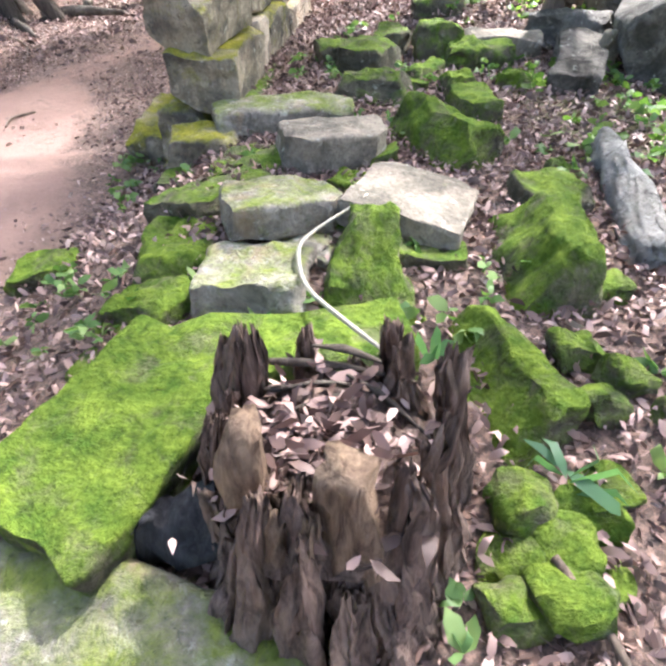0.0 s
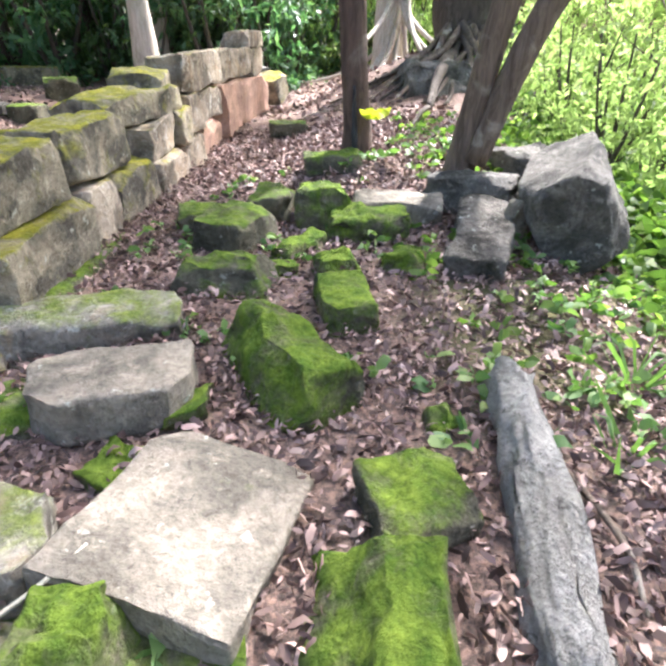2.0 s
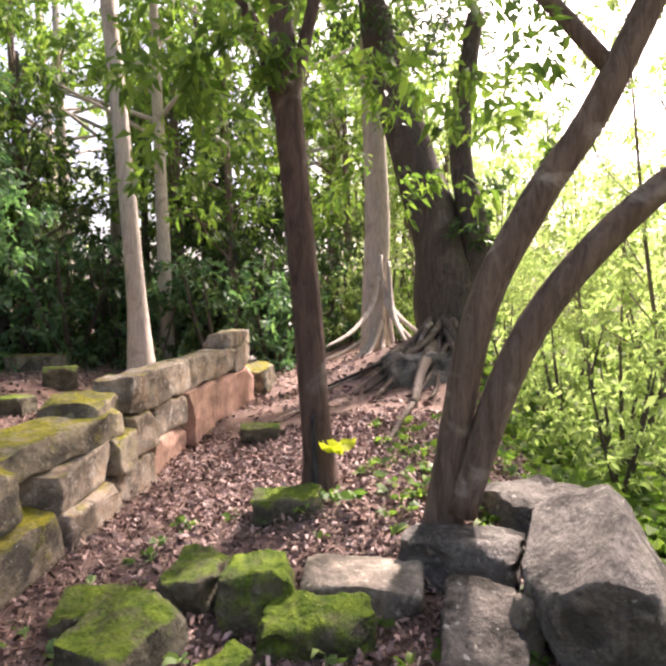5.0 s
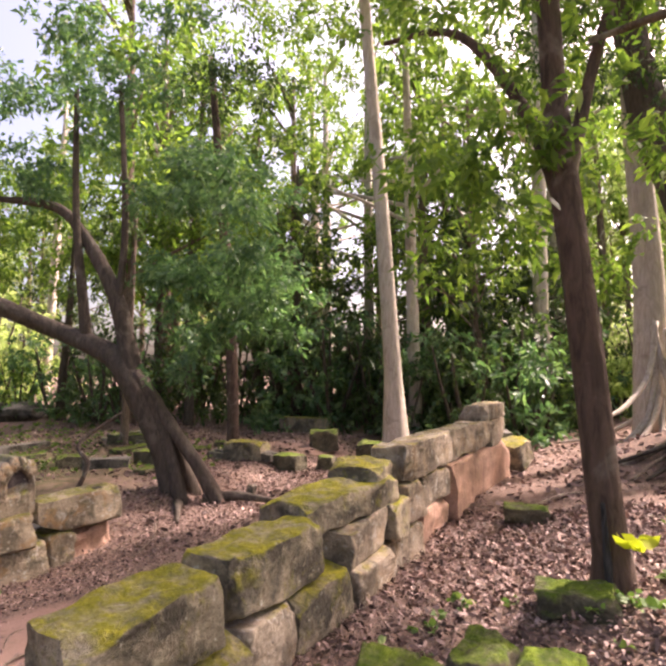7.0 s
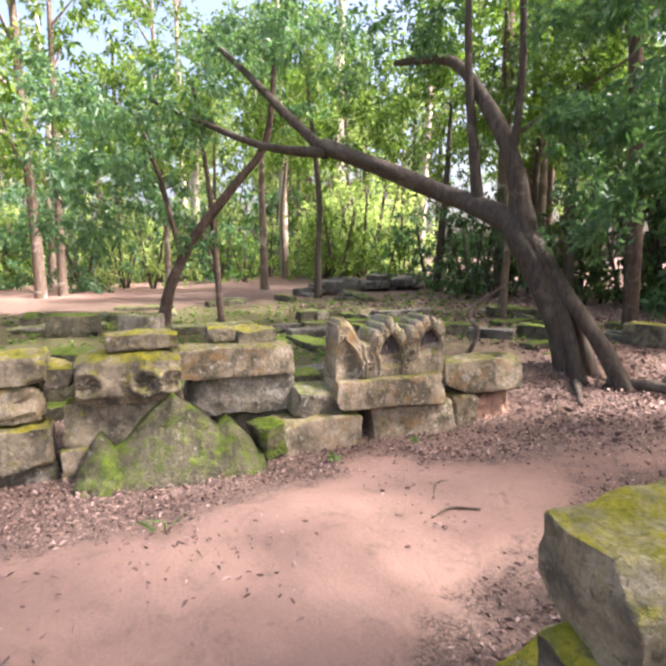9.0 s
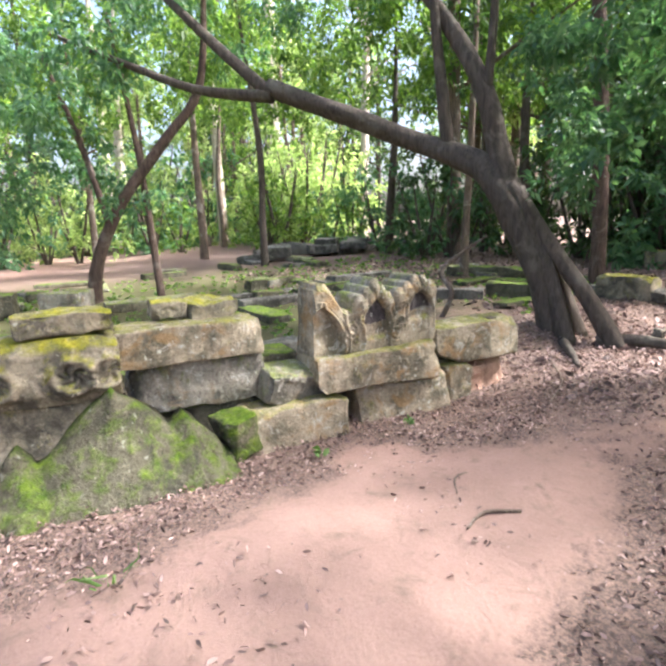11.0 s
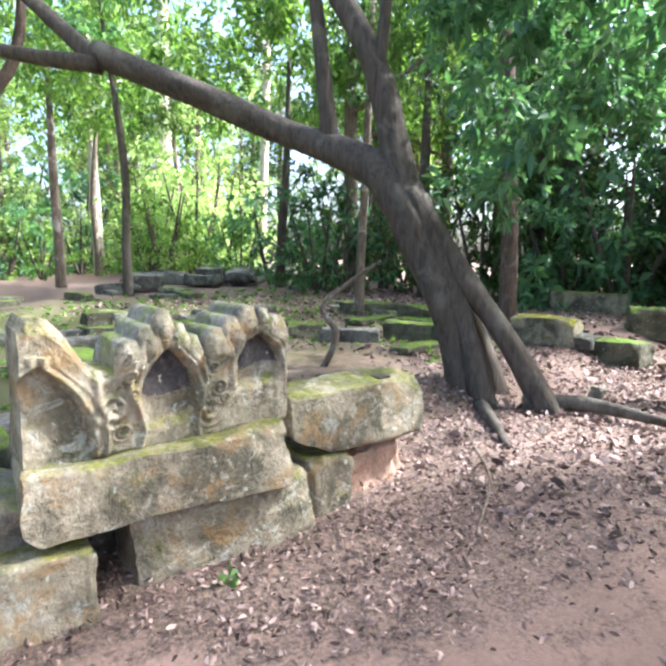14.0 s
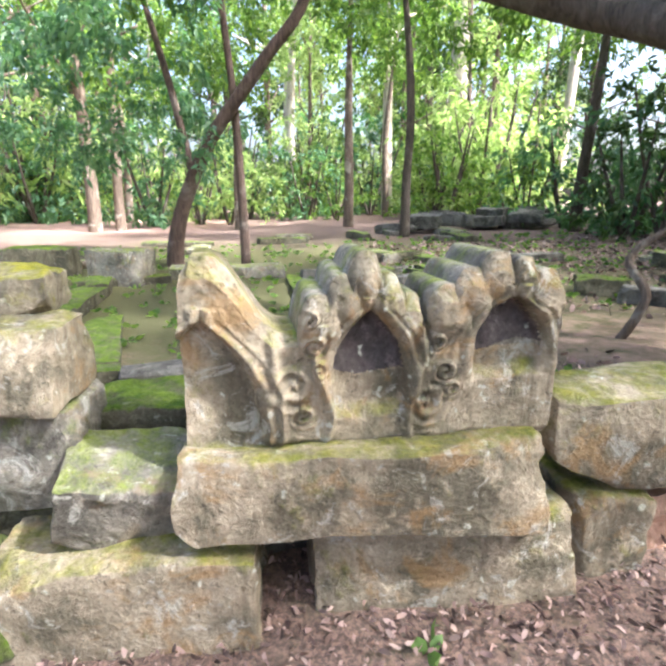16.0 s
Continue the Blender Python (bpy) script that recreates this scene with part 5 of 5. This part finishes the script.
def put(kinds, i, x, y, size, turn):
    m = pose(x, y, level(x, y), 0, 0, turn) @ Matrix.Diagonal((size, size, size, 1))
    if i not in used and kinds is shrubs:
        used.add(i)
        kinds[i].matrix_world = m
        return
    if ("w", i) not in used and kinds is woods:
        used.add(("w", i))
        kinds[i].matrix_world = m
        return
    c = copy_thing(kinds[i], m)
    c.scale = (size, size, size)


rw = random.Random(77)
# thicket straight ahead behind the wall and to its left, shade painted into its leaves
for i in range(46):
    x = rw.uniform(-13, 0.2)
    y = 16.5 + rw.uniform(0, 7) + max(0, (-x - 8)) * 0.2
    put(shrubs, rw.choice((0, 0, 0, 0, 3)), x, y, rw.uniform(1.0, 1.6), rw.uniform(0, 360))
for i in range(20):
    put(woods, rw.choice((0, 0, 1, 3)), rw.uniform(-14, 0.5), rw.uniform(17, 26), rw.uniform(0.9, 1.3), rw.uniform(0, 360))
# woods beyond the terrace, mostly with the leaves painted sunlit
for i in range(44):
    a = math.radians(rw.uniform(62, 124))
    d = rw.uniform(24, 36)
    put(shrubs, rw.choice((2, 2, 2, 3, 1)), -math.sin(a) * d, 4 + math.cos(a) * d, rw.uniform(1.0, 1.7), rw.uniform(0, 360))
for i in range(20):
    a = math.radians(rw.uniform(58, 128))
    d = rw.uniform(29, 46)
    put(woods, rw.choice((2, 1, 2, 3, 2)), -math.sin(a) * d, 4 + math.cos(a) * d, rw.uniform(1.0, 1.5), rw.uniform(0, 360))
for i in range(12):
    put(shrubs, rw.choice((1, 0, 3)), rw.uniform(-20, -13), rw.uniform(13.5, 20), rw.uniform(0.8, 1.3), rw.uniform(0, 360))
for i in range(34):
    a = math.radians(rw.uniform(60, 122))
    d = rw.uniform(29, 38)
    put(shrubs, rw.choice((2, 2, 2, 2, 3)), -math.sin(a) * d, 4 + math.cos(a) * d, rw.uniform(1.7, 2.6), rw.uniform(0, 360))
for i in range(12):
    put(shrubs, rw.choice((2, 1)), rw.uniform(9, 15), rw.uniform(8, 24), rw.uniform(1.0, 1.6), rw.uniform(0, 360))
# trees down the slope towards the water, brightened by leaf colour
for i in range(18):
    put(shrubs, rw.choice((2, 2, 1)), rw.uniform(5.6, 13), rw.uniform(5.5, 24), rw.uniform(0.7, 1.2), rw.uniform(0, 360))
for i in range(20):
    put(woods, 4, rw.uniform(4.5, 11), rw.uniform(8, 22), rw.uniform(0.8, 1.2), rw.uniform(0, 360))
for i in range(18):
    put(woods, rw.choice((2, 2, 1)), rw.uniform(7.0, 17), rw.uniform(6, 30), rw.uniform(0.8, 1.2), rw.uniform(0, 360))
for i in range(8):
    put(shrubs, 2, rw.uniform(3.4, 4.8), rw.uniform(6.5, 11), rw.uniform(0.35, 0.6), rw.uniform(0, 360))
# woods far ahead, where the bank runs on
for i in range(22):
    put(woods, rw.choice((2, 2, 1, 3)), rw.uniform(-1, 9), rw.uniform(24, 40), rw.uniform(1.0, 1.4), rw.uniform(0, 360))
for i in range(26):
    put(shrubs, rw.choice((2, 2, 2, 1)), rw.uniform(0.3, 9), rw.uniform(19, 34), rw.uniform(0.8, 1.4), rw.uniform(0, 360))
for i in range(40):
    a = math.radians(rw.uniform(30, 130))
    d = rw.uniform(46, 75)
    put(woods, rw.choice((2, 1, 2, 0)), -math.sin(a) * d, 4 + math.cos(a) * d, rw.uniform(1.6, 2.3), rw.uniform(0, 360))
for i in range(8):
    put(woods, rw.choice((2, 1, 1)), rw.uniform(-20, -12), rw.uniform(14, 24), rw.uniform(1.3, 1.7), rw.uniform(0, 360))
for i in range(6):
    put(woods, rw.choice((1, 2, 1)), rw.uniform(-24, -17), rw.uniform(-8, 2), rw.uniform(1.1, 1.4), rw.uniform(0, 360))
# tall trees added unseen behind the walker; their crowns block sky over the path
for i, (x, y) in enumerate(((4.6, -3.2), (-2.6, -4.6))):
    tree("forest_tree", "unseen tall forest tree added to block sky over the path", [[((x, y, level(x, y) - 0.1), 0.26), ((x, y, 2.5), 0.2), ((x + 0.2, y + 0.5, 7), 0.15), ((x + 0.4, y + 1.5, 11.5), 0.07)]], M_BARKGREY,
         [(x + rw.uniform(-3, 3), y + rw.uniform(-1.5, 5.5), rw.uniform(8, 12.5), rw.uniform(0.8, 1.2)) for j in range(22)], M_LEAF, 260, 0.15, 300 + i, 10)["group"] = "forest trees"
# behind the walker
for i in range(16):
    a = math.radians(rw.uniform(140, 300))
    d = rw.uniform(16, 26)
    put(woods, rw.choice((0, 1, 3)), -math.sin(a) * d, 3 + math.cos(a) * d, rw.uniform(1.0, 1.3), rw.uniform(0, 360))

# ---- litter, seedlings, grass ----
rng = np.random.default_rng(5)


def scatter(name, label, category, mat, count, area, size, keep, lift=0.012, up=0.3, width=0.45, droop=0.15):
    x0, x1, y0, y1 = area
    px, py = rng.uniform(x0, x1, count), rng.uniform(y0, y1, count)
    ok = [k for k in range(count) if keep(px[k], py[k])]
    c = np.array([(px[k], py[k], level(px[k], py[k]) + lift * rng.random()) for k in ok])
    d = rng.normal(size=(len(ok), 3)) * [1, 1, up]
    d[:, 2] = np.abs(d[:, 2])
    me = leaves_mesh(name, c, d, size * (0.45 + 0.9 * rng.random(len(ok)) ** 1.5), rng, droop, width, True)
    return tagged(link(name, me, mat), label, category, kind="stuff")


def litter_here(x, y):
    f = sandy(x, y)
    n = noise.noise(Vector((x * 0.9, y * 0.9, 7)))
    return rng.random() > 0.02 + min(0.955, f * 1.6 - 0.25 * n) - 0.2 * n


scatter("leaf_litter", "dry brown and pinkish fallen leaves covering the bank", "leaf litter", M_LITTER, 62000, (-1.1, 3.2, 0.0, 8.5), 0.058, litter_here, 0.035, 0.45, 0.36, 0.3)
scatter("leaf_litter", "dry brown fallen leaves strewn along the path and ruin", "leaf litter", M_LITTER, 90000, (-6.5, -0.8, 0.0, 12), 0.044, litter_here, 0.03, 0.45, 0.36, 0.3)
scatter("leaf_litter", "dry fallen leaves on the forest floor", "leaf litter", M_LITTER, 12000, (-14, 2.5, 7, 16), 0.10, lambda x, y: rng.random() > sandy(x, y), 0.02)


def seedlings(name, label, count, area, keep, size, mat, blades=5):
    cs, ds = [], []
    for i in range(count):
        x, y = rng.uniform(area[0], area[1]), rng.uniform(area[2], area[3])
        if not keep(x, y):
            continue
        z = level(x, y)
        h = rng.uniform(0.02, 0.10)
        for j in range(blades):
            a = rng.uniform(0, 6.28)
            cs.append((x, y, z + h * (0.4 + 0.6 * rng.random())))
            ds.append((math.cos(a), math.sin(a), rng.uniform(0.1, 0.6)))
    cs, ds = np.array(cs), np.array(ds)
    return tagged(link(name, leaves_mesh(name, cs, ds, size * (0.5 + rng.random(len(cs))), rng, 0.25, 0.5, True), mat), label, "plants", kind="stuff")


def green_here(x, y):
    n = noise.noise(Vector((x * 1.4, y * 1.4, 3)))
    return n > 0.02 and sandy(x, y) < 0.2


seedlings("seedlings", "small green seedlings sprouting through the leaves", 900, (0.2, 3.3, 0.5, 6.5), lambda x, y: green_here(x, y) and rng.random() < 0.3 + 0.7 * s(1.0, 2.2, x), 0.07, M_SEEDLING)
seedlings("ground_cover", "low green weeds on the bank's edge", 1100, (1.5, 4.0, 3.0, 8.0), lambda x, y: x > 1.5 + 0.3 * noise.noise(Vector((x, y, 0))) and rng.random() < 0.25 + 0.75 * s(2.2, 3.2, x), 0.075, M_LEAF, 6)
seedlings("seedlings", "small green seedlings by the wall's foot", 300, (-1.3, 0.4, 1.5, 5.5), green_here, 0.06, M_SEEDLING)
seedlings("terrace_weeds", "low grass and weeds on the mossy terrace", 1300, (-15, -6, 0, 13), lambda x, y: sandy(x, y) < 0.2, 0.08, M_LEAF, 4)
seedlings("bank_growth", "light green leafy growth on the slope", 1500, (3.0, 7.0, 4.0, 14), lambda x, y: True, 0.16, M_LEAF, 7)


def tuft(name, label, x, y, z, leaves, size, mat, width, up, seed, category="plant"):
    q = np.random.default_rng(seed)
    a = q.uniform(0, 6.28, leaves)
    d = np.stack([np.cos(a), np.sin(a), up + 0.3 * q.random(leaves)], 1)
    c = np.zeros((leaves, 3)) + q.normal(size=(leaves, 3)) * [0.015, 0.015, 0.005]
    ob = tagged(new(name), label, category)
    for i in range(leaves):
        link("blade" if category == "grass" else "leaf", leaves_mesh("leaf", c[i:i + 1], d[i:i + 1], size * (0.7 + 0.6 * q.random(1)), q, 0.35, width, True), mat, ob)
    ob.location = (x, y, z)
    return ob


tuft("broad_leaf_plant", "small plant with long blue-green leaves beside the stump", 1.22, 1.16, 0.50, 7, 0.17, M_LEAFBLUE, 0.2, 0.3, 1)
tuft("broad_leaf_plant", "seedling with broad bluish leaves by the mossy slab", 0.86, 1.46, 0.62, 5, 0.10, M_LEAFBLUE, 0.6, 0.3, 2)
tuft("yellow_sapling", "young sapling with glowing yellow-green leaves", 1.36, 5.9, 1.22, 12, 0.13, M_YELLOWLEAF, 0.45, 0.6, 3)
tuft("yellow_sapling", "young sapling with pale leaves near the ground", 1.45, 5.75, 0.98, 10, 0.10, M_SEEDLING, 0.5, 0.3, 4)
tuft("grass_tuft", "tuft of long bright grass blades", 2.35, 3.3, 0.55, 16, 0.34, M_SEEDLING, 0.05, 1.2, 5, "grass")
tuft("grass_tuft", "tuft of long bright grass blades", 2.15, 2.85, 0.55, 12, 0.30, M_SEEDLING, 0.05, 1.2, 6, "grass")
tuft("grass_tuft", "tuft of dry grass on the path's edge", -3.35, 2.75, 0.06, 9, 0.25, M_SEEDLING, 0.06, 0.9, 7, "grass")
tuft("weed", "small green weed by the base block", -4.35, 5.48, 0.03, 7, 0.09, M_SEEDLING, 0.5, 0.8, 8)
tuft("weed", "small green seedling in the dust", -4.2, 4.45, 0.03, 5, 0.08, M_SEEDLING, 0.6, 0.5, 9)
for i, pts in enumerate((((-2.62, 4.95, 0.15), (-2.72, 4.75, 0.16), (-2.66, 4.55, 0.15)), ((-3.1, 5.3, 0.1), (-3.2, 5.0, 0.12), (-3.0, 4.8, 0.13)), ((1.15, 0.95, 0.47), (1.25, 0.78, 0.45), (1.3, 0.6, 0.42)), ((1.9, 2.75, 0.63), (1.97, 2.5, 0.62), (1.95, 2.3, 0.6)), ((0.4, 8.4, 0.84), (0.7, 8.9, 0.9), (1.1, 9.0, 0.92)), ((-4.4, 7.6, 0.22), (-4.0, 7.2, 0.2), (-3.7, 6.6, 0.16)))):
    v, f = tube(pts, [0.012, 0.011, 0.006], 7, i)
    tagged(link("twig", mesh_of("twig", v, f), M_BARKGREY), "thin dry twig lying on the ground", "twig", "twigs")
